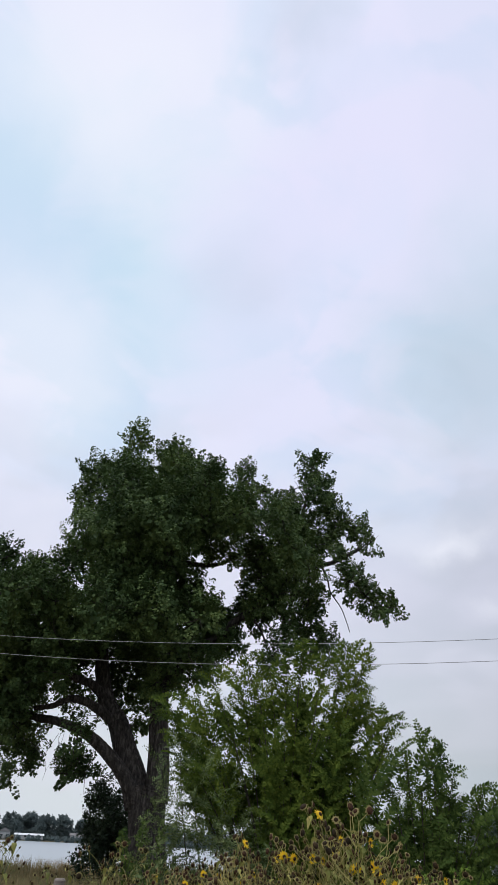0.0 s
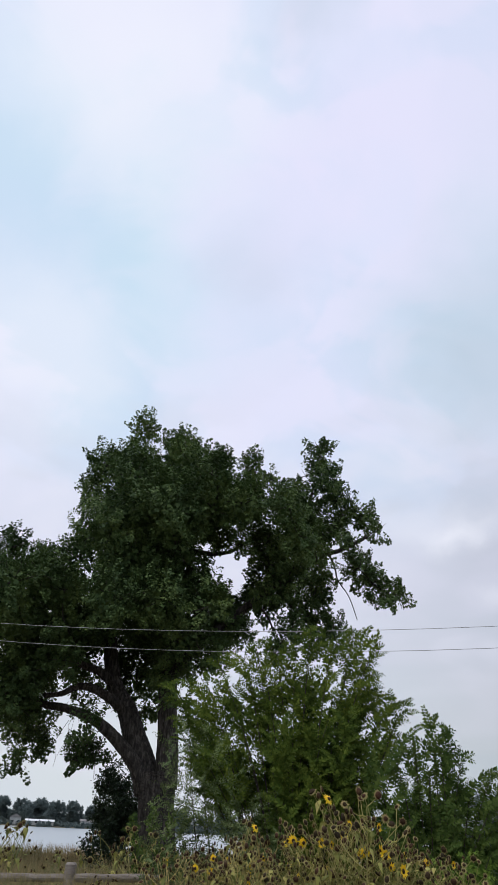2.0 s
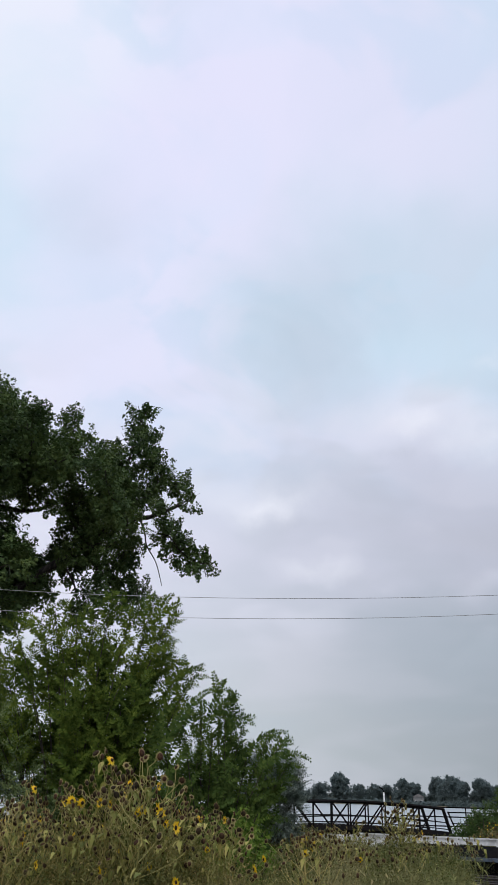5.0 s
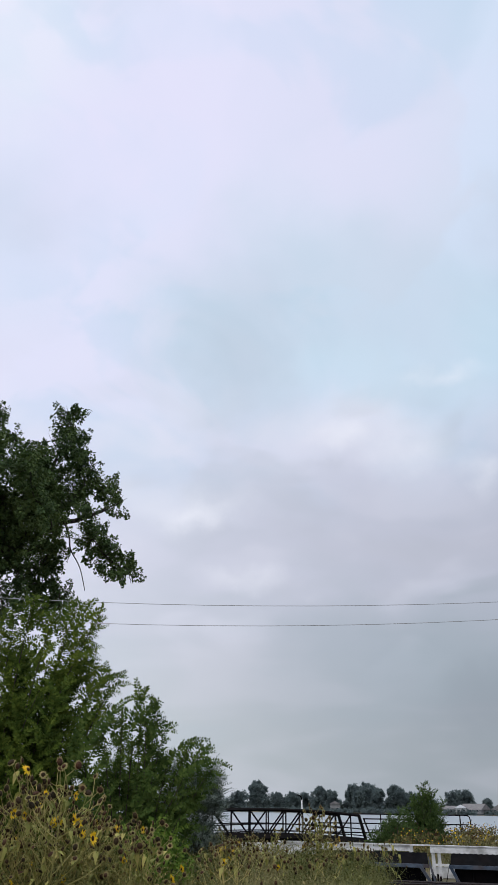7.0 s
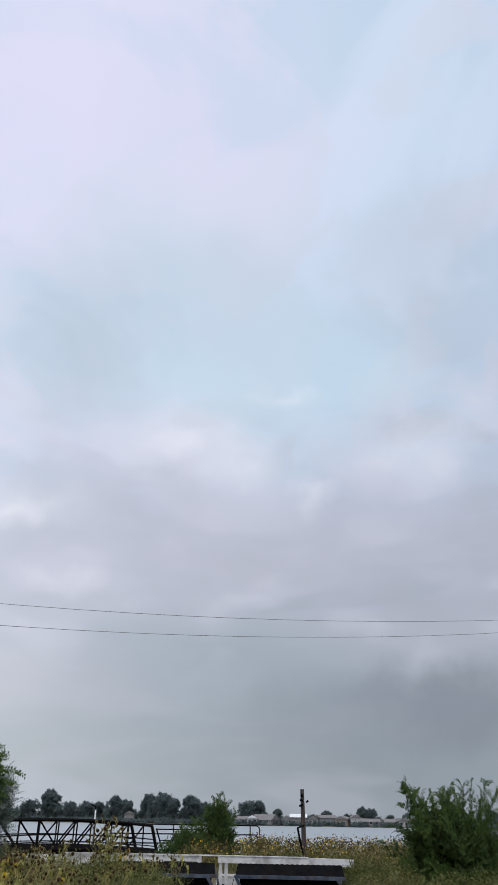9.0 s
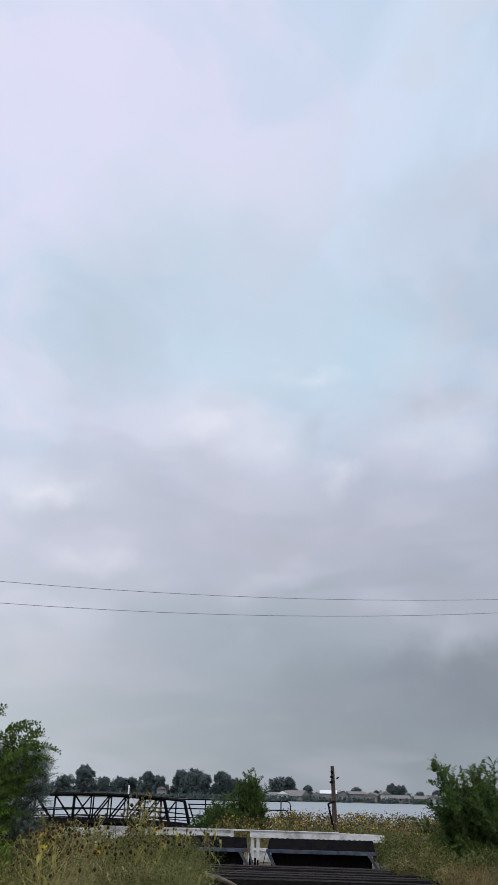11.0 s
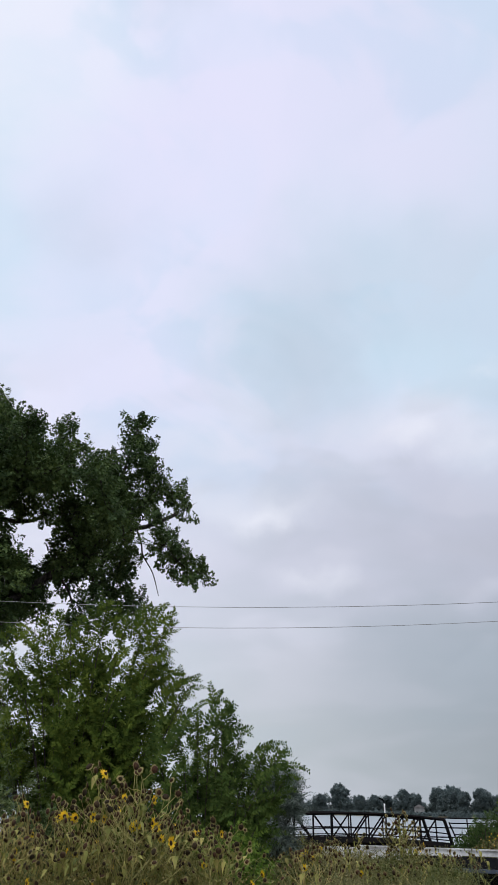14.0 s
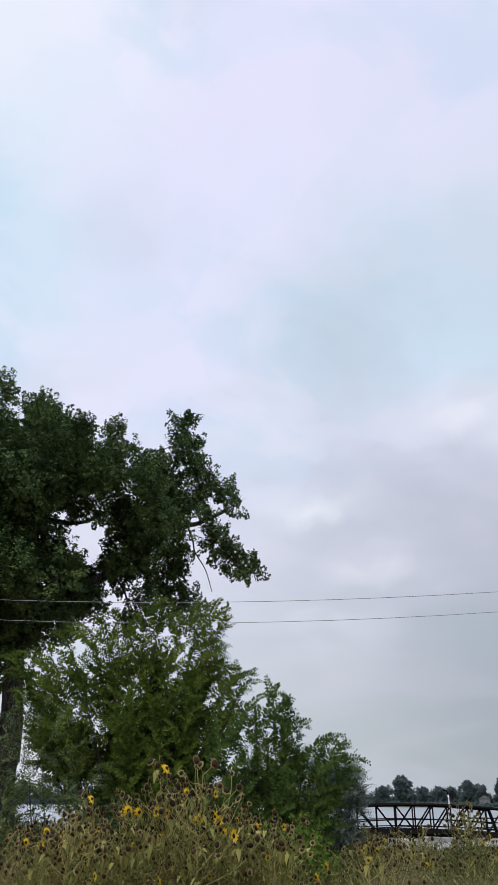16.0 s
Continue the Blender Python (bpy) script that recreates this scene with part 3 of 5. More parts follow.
SKIRT_LOBES = ((-4.77, 8.62, 1.28), (-2.99, 8.69, 1.19), (-1.49, 8.45, 0.90), (-0.66, 7.60, 0.72), (-2.29, 7.34, 1.06), (-3.65, 7.75, 0.9),
               (-2.58, 6.21, 0.70), (-1.73, 6.33, 0.42), (-2.77, 5.21, 0.34), (-5.23, 7.61, 0.97), (-1.10, 6.82, 0.62), 
               (-5.06, 3.66, 0.55), (-5.28, 3.32, 0.38), (-5.15, 4.33, 0.45), (-4.60, 3.59, 0.28), (-0.9, 11.0, 0.42), (-2.05, 9.9, 0.42), (-1.0, 8.5, 0.5), (-1.95, 9.25, 0.5), (-1.5, 8.7, 0.5), (-0.5, 10.85, 0.40), (-1.35, 10.80, 0.36), (-1.75, 9.60, 0.42), (-1.35, 8.95, 0.42), (-0.6, 8.25, 0.45), (0.1, 10.65, 0.42))
LEFT_LOBES = ((-8.63, 10.36, 0.6), (-7.45, 9.37, 0.94), (-8.65, 8.92, 1.07), (-6.57, 8.80, 0.88), (-7.81, 7.58, 1.24), (-6.26, 7.45, 1.04),
              (-7.17, 6.11, 1.11), (-7.92, 5.19, 1.09), (-6.98, 4.54, 0.85), (-6.60, 3.88, 0.52), (-7.20, 3.29, 0.45), (-6.2, 6.4, 0.5),
              (-7.3, 5.9, 0.7), (-9.95, 9.47, 1.18), (-9.90, 7.49, 1.52), (-9.23, 5.32, 1.28), (-11.04, 8.22, 1.16), (-10.23, 5.63, 1.10))
INNER_LOBES = ((-4.6, 5.9, 0.75), (-3.6, 5.6, 0.7), (-5.5, 6.4, 0.7), (-3.9, 6.8, 0.8), (-3.3, 4.7, 0.42), (-5.9, 5.7, 0.5), (-4.2, 5.1, 0.42), (-4.9, 7.3, 0.8), (-2.8, 6.3, 0.7), (-3.2, 5.7, 0.55), (-3.5, 6.6, 0.7), (-4.3, 6.3, 0.6), (-2.95, 5.15, 0.4), (-3.1, 7.1, 0.8), (-5.3, 5.0, 0.35))  # deep inside
BOUGHS = (  # radius at the fork and at the tip, then (x, depth, z) along it
    (0.37, 0.09, (-2.42, 0.0, 2.6), (-2.45, 0.0, 3.9), (-2.60, 0.1, 5.45), (-2.65, 0.3, 7.5), (-2.60, 0.4, 10.0), (-3.00, 0.2, 12.5)),
    (0.43, 0.09, (-2.95, 0.1, 2.5), (-3.25, 0.2, 3.4), (-3.60, 0.3, 4.15), (-3.95, 0.4, 4.95), (-4.50, 0.6, 5.8), (-4.90, 0.8, 7.5), (-5.00, 0.8, 9.5), (-4.60, 0.5, 12.8)),
    (0.25, 0.06, (-3.00, -0.2, 2.6), (-3.40, -0.3, 3.25), (-3.90, -0.35, 3.80), (-4.50, -0.4, 4.30), (-5.10, -0.3, 4.62), (-5.87, -0.1, 4.86), (-6.93, 0.3, 5.1), (-8.00, 0.6, 6.0), (-9.20, 0.8, 7.2)),
    (0.18, 0.06, (-3.85, 0.3, 4.65), (-4.20, 0.1, 5.05), (-4.84, -0.1, 5.43), (-5.29, -0.2, 5.55), (-5.64, -0.25, 5.50), (-6.05, -0.3, 5.28), (-6.60, -0.3, 5.2)),
    (0.17, 0.05, (-4.45, 0.5, 5.7), (-4.95, 0.2, 6.1), (-5.60, -0.1, 6.3), (-6.60, -0.3, 6.9), (-7.60, 0.0, 8.4)),
    (0.17, 0.05, (-2.60, 0.1, 6.2), (-1.25, -0.2, 7.45), (0.15, -0.4, 8.60), (1.03, -0.3, 9.45), (1.93, -0.2, 10.33), (3.06, -0.3, 10.59), (4.20, -0.4, 11.2)),
    (0.12, 0.03, (2.10, -0.2, 10.40), (1.98, -0.2, 11.40), (2.15, -0.1, 12.8), (2.45, 0.0, 14.4)),
    (0.038, 0.012, (2.75, -0.3, 10.5), (2.95, -0.5, 9.9), (3.04, -0.6, 9.43), (3.42, -0.6, 8.84), (3.68, -0.6, 8.06)),
    (0.13, 0.04, (-2.60, 0.3, 10.40), (-2.08, 0.1, 10.48), (-1.35, 0.0, 10.40), (-0.54, -0.1, 10.61), (0.6, -0.1, 11.6)),
    (0.05, 0.02, (0.17, -0.4, 8.6), (0.70, -0.3, 8.0), (1.05, -0.2, 6.9)))


def smooth_line(pts, n):
    """Evenly many points on a smooth line through pts."""
    out = []
    for i in range(len(pts) - 1):
        p0, p1, p2, p3 = (Vector(pts[min(max(j, 0), len(pts) - 1)]) for j in (i - 1, i, i + 1, i + 2))
        for k in range(n):
            t = k / n
            out.append(0.5 * (2 * p1 + (p2 - p0) * t + (2 * p0 - 5 * p1 + 4 * p2 - p3) * t * t + (3 * p1 - p0 - 3 * p2 + p3) * t ** 3))
    out.append(Vector(pts[-1]))
    return out


def deep(lobes, amount, rng):
    """Give flat lobes a depth: larger ones stay near the middle, copies fill the back."""
    out = []
    for x, z, r in lobes:
        dy = rng.uniform(-1, 1) * amount * (1.2 - 0.25 * r)
        for k, d in ((1.0, dy), (0.85, dy + (1.1 if dy < 0 else -1.1) * r)):
            if k < 1 and r < 0.5:
                continue
            f = 1 + d / TREE_Y  # the crown widens towards the back
            out.append((x * f, d, 1.6 + (z - 1.6) * f, r * k))
        if r > 0.85:  # the far half of the crown
            for d in (rng.uniform(2.6, 3.6), rng.uniform(4.2, 5.4)):
                f = 1 + d / TREE_Y
                out.append((x * f, d, 1.6 + (z - 1.6) * f, r * 0.9))
            if z > 8.2:  # boughs that reach out in front
                d = -rng.uniform(2.4, 3.8)
                f = 1 + d / TREE_Y
                out.append((x * f, d, 1.6 + (z - 1.6) * f, r * 0.8))
    return out


def cottonwood():
    rng = np.random.default_rng(5)
    tree = thing("cottonwood_tree", (0, TREE_Y, 0), "large old cottonwood with furrowed bark and dense dark green crown", "tree")
    trunk = Geo()
    pts = smooth_line([(-2.42, 0, -0.3), (-2.50, 0, 0.9), (-2.65, 0, 2.1), (-2.72, 0.05, 3.05)], 22)
    trunk.tube(pts, [0.74 - 0.20 * min(1, i / 26) + 0.05 * min(1, max(0, (i - 44) / 18)) for i in range(len(pts))], 150, 0.0, 0.07)
    part("trunk", trunk.mesh("trunk", BARK), tree, "thick furrowed grey-brown trunk")
    ends = []
    for r0, r1, *pts in BOUGHS:
        line = smooth_line(pts, 16 if r0 > 0.15 else 5)
        n = len(line)
        g = Geo().tube(line, [r0 + (r1 - r0) * (i / (n - 1)) ** (1.3 if r0 > 0.3 else 0.9) for i in range(n)], 72 if r0 > 0.15 else 9, 0.0 if r0 > 0.15 else 0.05, 0.045 if r0 > 0.15 else 0.0)
        part("limb", g.mesh("limb", BARK, r0 < 0.15), tree)
        if r0 > 0.04:
            ends += line[8::4] if r0 > 0.15 else line[2:]
    groups = (("upper", TOP_LOBES, 1.9), ("right", RIGHT_LOBES, 1.1), ("skirt", SKIRT_LOBES, 1.9), ("left", LEFT_LOBES, 1.9), ("inner", INNER_LOBES, 0.0))
    for key, flat, amount in groups:
        lobes = deep(flat, amount, rng) if amount else [(x * 1.1, rng.uniform(2.0, 3.2), 1.6 + (z - 1.6) * 1.1, r) for x, z, r in flat]
        part("crown", quads("crown", tuft_cloud([(x, y, z, r * (0.86 if key == "right" else 0.97)) for x, y, z, r in lobes], rng, 46 if key == "right" else 42, 56, 0.086, 0.95, 0.150, (0.36, 0.85) if key == "upper" else (0.32, 0.72)), LEAF_COTTONWOOD), tree)
        nodes = list(ends)
        for x, y, z, r in sorted(lobes, key=lambda q: min((e - Vector(q[:3])).length for e in ends)):
            c = Vector((x, y, z))
            near = min(nodes, key=lambda e: (e - c).length + (1.5 * max(0, e.z - c.z + 0.3) if c.z > 5 else 2.0 * max(0, 4.0 - e.z)))
            nodes.append(c)
            line = curve(near, c, rng, 7, 0.1, 0.03)
            twigs = Geo()
            twigs.tube(line, [0.020 - 0.012 * i / 6 for i in range(7)], 5, cap=False)
            for _ in range(5):
                d = unit(rng.normal(size=3) + np.array([0, 0, 0.3]))
                tip = c + Vector(d.tolist()) * r * 1.05
                twigs.tube(curve(c, tip, rng, 4, 0.08), [0.016, 0.012, 0.008, 0.004], 3, cap=False)
            part("branch", twigs.mesh("branch", BARK), tree)
    for _ in range(14):  # bare drooping twigs under the left limb
        x = rng.uniform(-7.2, -4.3)
        a = Vector((x, rng.uniform(-1.4, -0.4), 4.6 + rng.uniform(-0.6, 0.5)))
        twig = Geo().tube(curve(a, a + Vector((rng.normal() * 0.35, 0, -rng.uniform(0.6, 1.6))), rng, 6, 0.15), [0.009 - 0.001 * i for i in range(6)], 3, cap=False)
        part("twig", twig.mesh("twig", BARK), tree)
    return tree


cottonwood()


def sapling():
    rng = np.random.default_rng(8)
    lobes = [(x, rng.uniform(-0.4, 0.4), z, r) for x, z, r in ((-0.28, 2.78, 0.5), (-0.5, 2.27, 0.5), (0.0, 1.96, 0.66), (-0.4, 1.45, 0.55), (0.19, 1.15, 0.7), (-0.5, 0.81, 0.54), (0.33, 2.30, 0.4))]
    tree = thing("sapling", (-3.9, 27.2, 0), "dark leafy sapling beside the cottonwood trunk", "tree")
    for x, y, z, r in lobes:
        part("stem", Geo().tube(curve((0.05, 0, -0.1), (x, y, z), rng, 6, 0.06), [0.035 - 0.005 * i for i in range(6)], 5).mesh("stem", TWIG), tree)
    part("crown", quads("crown", sprig_cloud(lobes, rng, 12, 9, 16, 0.085, 0.9, 0.22, 0.09, 0.24, lift=0.1), LEAF_SAPLING), tree)


sapling()


# ---------- shrubs ----------
def shrub(name, place, lobes, seed, label, leaf, per_m2, reach, size, width, step, depth, lift=0.55, stems=14):
    rng = np.random.default_rng(seed)
    px, py = place[:2]
    full = []
    for x, z, r in lobes:
        dy = rng.uniform(-1, 1) * depth
        for k, d in ((1.0, dy), (0.8, dy + (0.9 if dy < 0 else -0.9) * max(r, 0.25))):
            f = 1 + d / py
            full.append((x * f - px, d, 1.6 + (z - 1.6) * f, r * k * 0.82))
    bush = thing(name, (px, py, ground_z(px, py)), label, "shrub")
    picks = rng.permutation(len(full))[:stems]
    for i in picks:
        x, y, z, r = full[i]
        line = curve((rng.normal() * 0.15, rng.normal() * 0.15, -0.1), (x, y, z), rng, 8, 0.07)
        part("stem", Geo().tube(line, [0.011 - 0.0012 * k for k in range(8)], 5, cap=False).mesh("stem", TWIG), bush)
    core = [(x, y, z, r * 0.8) for x, y, z, r in full if r > 0.18 and 0.35 < z < 1.3]
    crown = [shoot_cloud(full, rng, per_m2, reach, size, width, step, lift),
             sprig_cloud(core, rng, 15, 9, 12, size * 1.25, width, 0.2, 0.05, 0.16 if py < 20 else 0.22, inner=0.1)]
    part("foliage", quads("foliage", np.concatenate(crown), leaf), bush)
    return bush


def elm(place, tips, seed, label, leaf, fill=20, reach=0.62, size=0.080, gap=0.085, depth=0.6, core=(), crowd=900, first=0.28, upright=0.3, low=0.55, shoots=(), thin_side=False):
    """An elm shrub: stems splay from the foot to the tips, side shoots stand round them and arch over, leaves in two ranks."""
    rng = np.random.default_rng(seed)
    px, py = place
    bush = thing("elm_shrub", (px, py, ground_z(px, py)), label, "shrub")
    up = np.array([0, 0, 1.0])
    ends = [np.array([x - px, rng.uniform(-0.35, 0.1) * depth, z]) for x, z in tips]
    for _ in range(fill):  # leaders inside and behind the outline
        x, z = tips[int(rng.integers(len(tips)))]
        x2, z2 = tips[int(rng.integers(len(tips)))]
        k = rng.uniform(0.15, 0.85)
        d = rng.uniform(-0.7, 1.0) * depth
        x, z = ((x - px) * k + (x2 - px) * (1 - k)) * 0.95, min(z, z2) * rng.uniform(low, 0.96)
        ends.append(np.array([x, d, max(z, 2.5) if thin_side and x < -0.55 else z]))
    leaves, turn = [], 0.0
    for i, end in enumerate(ends):
        foot = np.array([rng.normal() * 0.10 + end[0] * 0.12, rng.normal() * 0.10 + end[1] * 0.2, -0.08])
        bend = foot + (end - foot) * np.array([0.38, 0.4, 0.66]) + rng.normal(size=3) * 0.05
        n = 22
        s = np.linspace(0, 1, n)[:, None]
        line = foot * (1 - s) ** 2 + bend * 2 * s * (1 - s) + end * s * s
        if i < len(tips) or i % 2:
            part("stem", Geo().tube([tuple(p) for p in line[::3]], [0.015 - 0.0016 * k for k in range(len(line[::3]))], 5, cap=False).mesh("stem", TWIG), bush)
        tang = unit(np.gradient(line, axis=0))
        ln = float(np.linalg.norm(np.diff(line, axis=0), axis=1).sum())
        start = first + (0.22 if thin_side and end[0] < -0.5 else 0.0)
        count = int(ln * (1 - start) / gap)
        for k in range(count):
            u = start + (1 - start) * (k + rng.random()) / count
            j = min(n - 1, int(u * (n - 1)))
            p, t = line[j] + (line[min(j + 1, n - 1)] - line[j]) * (u * (n - 1) - j), tang[j]
            turn += 2.4 + rng.normal() * 0.3
            side_ = unit(np.cross(t, np.array([math.cos(turn), math.sin(turn), 0.2])))
            side_ = unit(side_ + np.array([end[0], 0, 0]) * 0.18)
            way = unit(side_ * 0.85 + t * 0.45 + up * upright)
            far = reach * (0.45 + 0.55 * (1 - u)) * rng.uniform(0.6, 1.25)
            face = unit(np.array([0.05, -0.75, 0.45]) + side_ * 0.25 + rng.normal(size=3) * 0.25)
            leaves.append(spray(p, p + way * far - up * far * 0.24, rng, size, 0.52, size * 0.20, 0.24, 2 if far > 0.4 else 0, face, 0.75, 0.006)[0])
        j = int(n * 0.66)  # the leafy end of the leader, bent over
        lean_ = np.array([0.5 if end[0] > 0 else -0.5, 0, -0.12]) * reach * 0.14
        leaves.append(spray(line[j], line[-1] + lean_, rng, size, 0.52, size * 0.20, 0.14, 3, thin=0.75, axis=0.007)[0])
    for (x0, z0), (x1, z1) in shoots:  # long feathers that break the outline
        y = rng.uniform(-0.35, 0.1)
        a, b = np.array([x0 - px, y, z0]), np.array([x1 - px, y + rng.normal() * 0.06, z1])
        leaves.append(spray(a - (b - a) * 0.3, b, rng, size * 1.12, 0.60, size * 0.24, 0.27, 1, (0.1, -0.95, 0.25), 0.55, 0.009)[0])
    for x, z, r in core:  # shaded leaves deep inside
        m = int(crowd * r * r)
        e = unit(rng.normal(size=(m, 3))) * r * 0.8 * rng.random((m, 1)) ** 0.4
        leaves.append(leaf_quads(np.array([x - px, 0.4, z]) + e, rng.normal(size=(m, 3)) + np.array([0, 0, -0.3]), size * 1.15, 0.5, rng))
    part("foliage", quads("foliage", np.concatenate(leaves), leaf), bush)
    return bush


MAIN_TIPS = (((1.62, 3.80), (1.86, 4.40)), ((1.73, 4.06), (1.98, 4.22)), ((1.52, 3.67), (1.93, 3.78)), ((1.61, 3.50), (1.90, 3.49)), ((1.78, 3.23), (2.20, 3.40)), ((1.85, 3.01), (2.39, 3.27)),
             ((1.82, 2.82), (2.10, 3.00)), ((1.91, 2.63), (2.22, 2.83)), ((1.58, 3.92), (1.75, 4.36)), ((0.95, 3.97), (0.98, 4.36)), ((0.84, 3.88), (0.82, 4.24)), ((0.08, 3.75), (0.03, 4.02)),
             ((-0.14, 3.65), (-0.44, 3.82)), ((-0.01, 3.58), (-0.29, 3.92)), ((-0.30, 3.37), (-0.66, 3.55)), ((0.27, 3.84), (0.32, 4.12)), ((1.21, 3.82), (1.24, 4.22)), ((-0.60, 3.20), (-1.12, 3.44)))
MAIN_TIPS += (((-0.55, 3.00), (-0.98, 3.22)), ((-0.60, 2.75), (-1.05, 2.88)), ((1.40, 4.00), (1.52, 4.33)), ((1.10, 4.00), (1.12, 4.36)), ((1.75, 2.40), (2.20, 2.62)), ((0.50, 3.75), (0.55, 4.10)))
SIDE_TIPS = (((2.94, 2.01), (3.55, 2.40)), ((3.28, 1.92), (3.65, 2.33)), ((3.25, 1.95), (3.86, 2.05)), ((2.38, 2.45), (2.57, 3.03)), ((2.67, 2.51), (2.76, 2.90)), ((2.36, 2.40), (2.35, 2.80)),
             ((2.50, 2.55), (2.82, 2.82)), ((2.70, 2.40), (2.97, 2.60)), ((2.23, 2.35), (2.12, 2.66)), ((1.95, 2.15), (2.30, 2.78)), ((1.85, 2.20), (2.45, 2.90)), ((2.55, 2.30), (3.10, 2.50)),
             ((1.75, 1.95), (2.22, 2.62)), ((1.62, 1.80), (2.02, 2.35)), ((1.80, 1.60), (2.10, 2.10)), ((1.70, 2.30), (1.95, 2.72)))
RIGHT_TIPS = [((14.60, 1.5), (14.14, 2.58)), ((15.0, 1.9), (14.90, 2.45)), ((15.35, 1.9), (15.42, 2.50)), ((15.8, 2.0), (15.75, 2.62)), ((16.3, 2.1), (16.4, 2.75))]
for k in range(8):  # arching side shoots of the outermost leader
    z = 1.45 + 0.13 * k
    RIGHT_TIPS += [((14.58 - 0.05 * k, z), (14.02 + 0.02 * k, z + 0.12)), ((14.60 - 0.05 * k, z), (14.98 - 0.07 * k, z + 0.16))]
elm((0.75, 11.3), ((-0.06, 3.93), (0.12, 4.06), (0.45, 3.95), (0.93, 4.33), (0.72, 4.12), (1.62, 4.36), (1.93, 4.20), (1.25, 4.10), (1.84, 3.76), (2.16, 3.38), (2.25, 3.25),
                   (2.05, 2.95), (1.85, 2.5), (-0.45, 3.79), (-1.06, 3.42), (-0.88, 3.22), (-0.92, 2.80), (-0.60, 3.50), (-0.70, 2.45), (0.25, 3.70)), 21,
    "tall bright green elm shrub with arching leafy shoots", LEAF_SHRUB, fill=64, reach=0.66, depth=0.95, gap=0.080, first=0.42, low=0.60,
    core=((0.95, 1.9, 0.62), (1.25, 2.4, 0.55), (0.75, 2.45, 0.5), (1.05, 2.95, 0.45), (1.3, 1.4, 0.6), (0.5, 1.5, 0.5), (0.95, 3.5, 0.35), (0.35, 2.2, 0.42), (0.2, 3.0, 0.36), (1.45, 3.2, 0.3), (0.5, 3.4, 0.3), (-0.2, 3.2, 0.25), (1.6, 2.7, 0.32), (-0.1, 2.4, 0.3), (1.85, 1.2, 0.5), (1.7, 0.7, 0.5), (1.1, 0.8, 0.5)), crowd=3000, shoots=MAIN_TIPS, thin_side=True)
shrub("willow_shrub", (-0.32, 10.7), ((-0.53, 2.15, 0.30), (-0.62, 1.85, 0.27), (-0.19, 1.7, 0.32), (-0.48, 2.5, 0.22), (-0.78, 2.1, 0.22), (-0.1, 2.2, 0.25), (-0.85, 1.75, 0.22), (-0.25, 1.4, 0.3), (-0.95, 2.35, 0.16), (-0.75, 2.65, 0.16), (-0.55, 1.55, 0.25), (0.1, 1.25, 0.3), (0.3, 1.55, 0.28), (-0.6, 1.1, 0.3), (-1.0, 1.95, 0.2), (0.0, 1.85, 0.28), (-0.2, 0.9, 0.35), (0.35, 1.0, 0.35), (-0.9, 1.45, 0.28), (-0.85, 0.8, 0.35), (0.55, 0.7, 0.4), (-0.4, 0.5, 0.4), (-1.1, 1.2, 0.2)), 22,
      "thin grey-green willow shrub at the foot of the elm shrub", LEAF_WILLOW, 330, 0.36, 0.045, 0.30, 0.022, 0.4, stems=5)
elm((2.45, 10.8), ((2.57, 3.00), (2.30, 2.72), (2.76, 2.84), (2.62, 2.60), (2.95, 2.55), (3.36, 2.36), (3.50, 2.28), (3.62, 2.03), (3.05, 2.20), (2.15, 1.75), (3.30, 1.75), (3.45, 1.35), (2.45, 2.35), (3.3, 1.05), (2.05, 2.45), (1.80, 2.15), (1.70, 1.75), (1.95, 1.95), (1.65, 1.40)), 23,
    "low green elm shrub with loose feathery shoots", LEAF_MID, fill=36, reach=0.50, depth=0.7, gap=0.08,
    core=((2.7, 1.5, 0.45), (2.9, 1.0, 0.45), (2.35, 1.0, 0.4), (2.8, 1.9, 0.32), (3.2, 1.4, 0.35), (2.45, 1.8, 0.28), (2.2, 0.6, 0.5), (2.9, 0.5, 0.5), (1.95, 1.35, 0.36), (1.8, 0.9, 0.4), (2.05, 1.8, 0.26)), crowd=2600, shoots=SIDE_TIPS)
elm((2.55, 9.7), ((2.33, 1.28), (2.60, 1.42), (2.84, 1.32), (2.92, 1.14), (2.18, 1.13), (2.45, 1.05), (3.05, 1.0)), 29,
    "young bright green elm shoots at the foot of a shrub", LEAF_YOUNG, fill=9, reach=0.45, depth=0.3, first=0.3)
shrub("olive_shrub", (3.6, 13.0), ((4.28, 1.92, 0.2), (4.45, 1.72, 0.2), (3.95, 1.85, 0.22), (4.15, 1.5, 0.28), (3.60, 1.95, 0.22), (4.31, 1.80, 0.18), (4.45, 1.66, 0.15), (2.76, 1.91, 0.2), (3.16, 1.72, 0.28), (4.02, 1.74, 0.28), (4.43, 1.41, 0.28), (3.65, 1.40, 0.35), (4.2, 1.0, 0.35), (3.3, 1.0, 0.35)), 24,
      "blue-grey olive shrub with fine upright leaves", LEAF_GREY, 1500, 0.36, 0.045, 0.25, 0.018, 0.35, lift=1.3, stems=14)
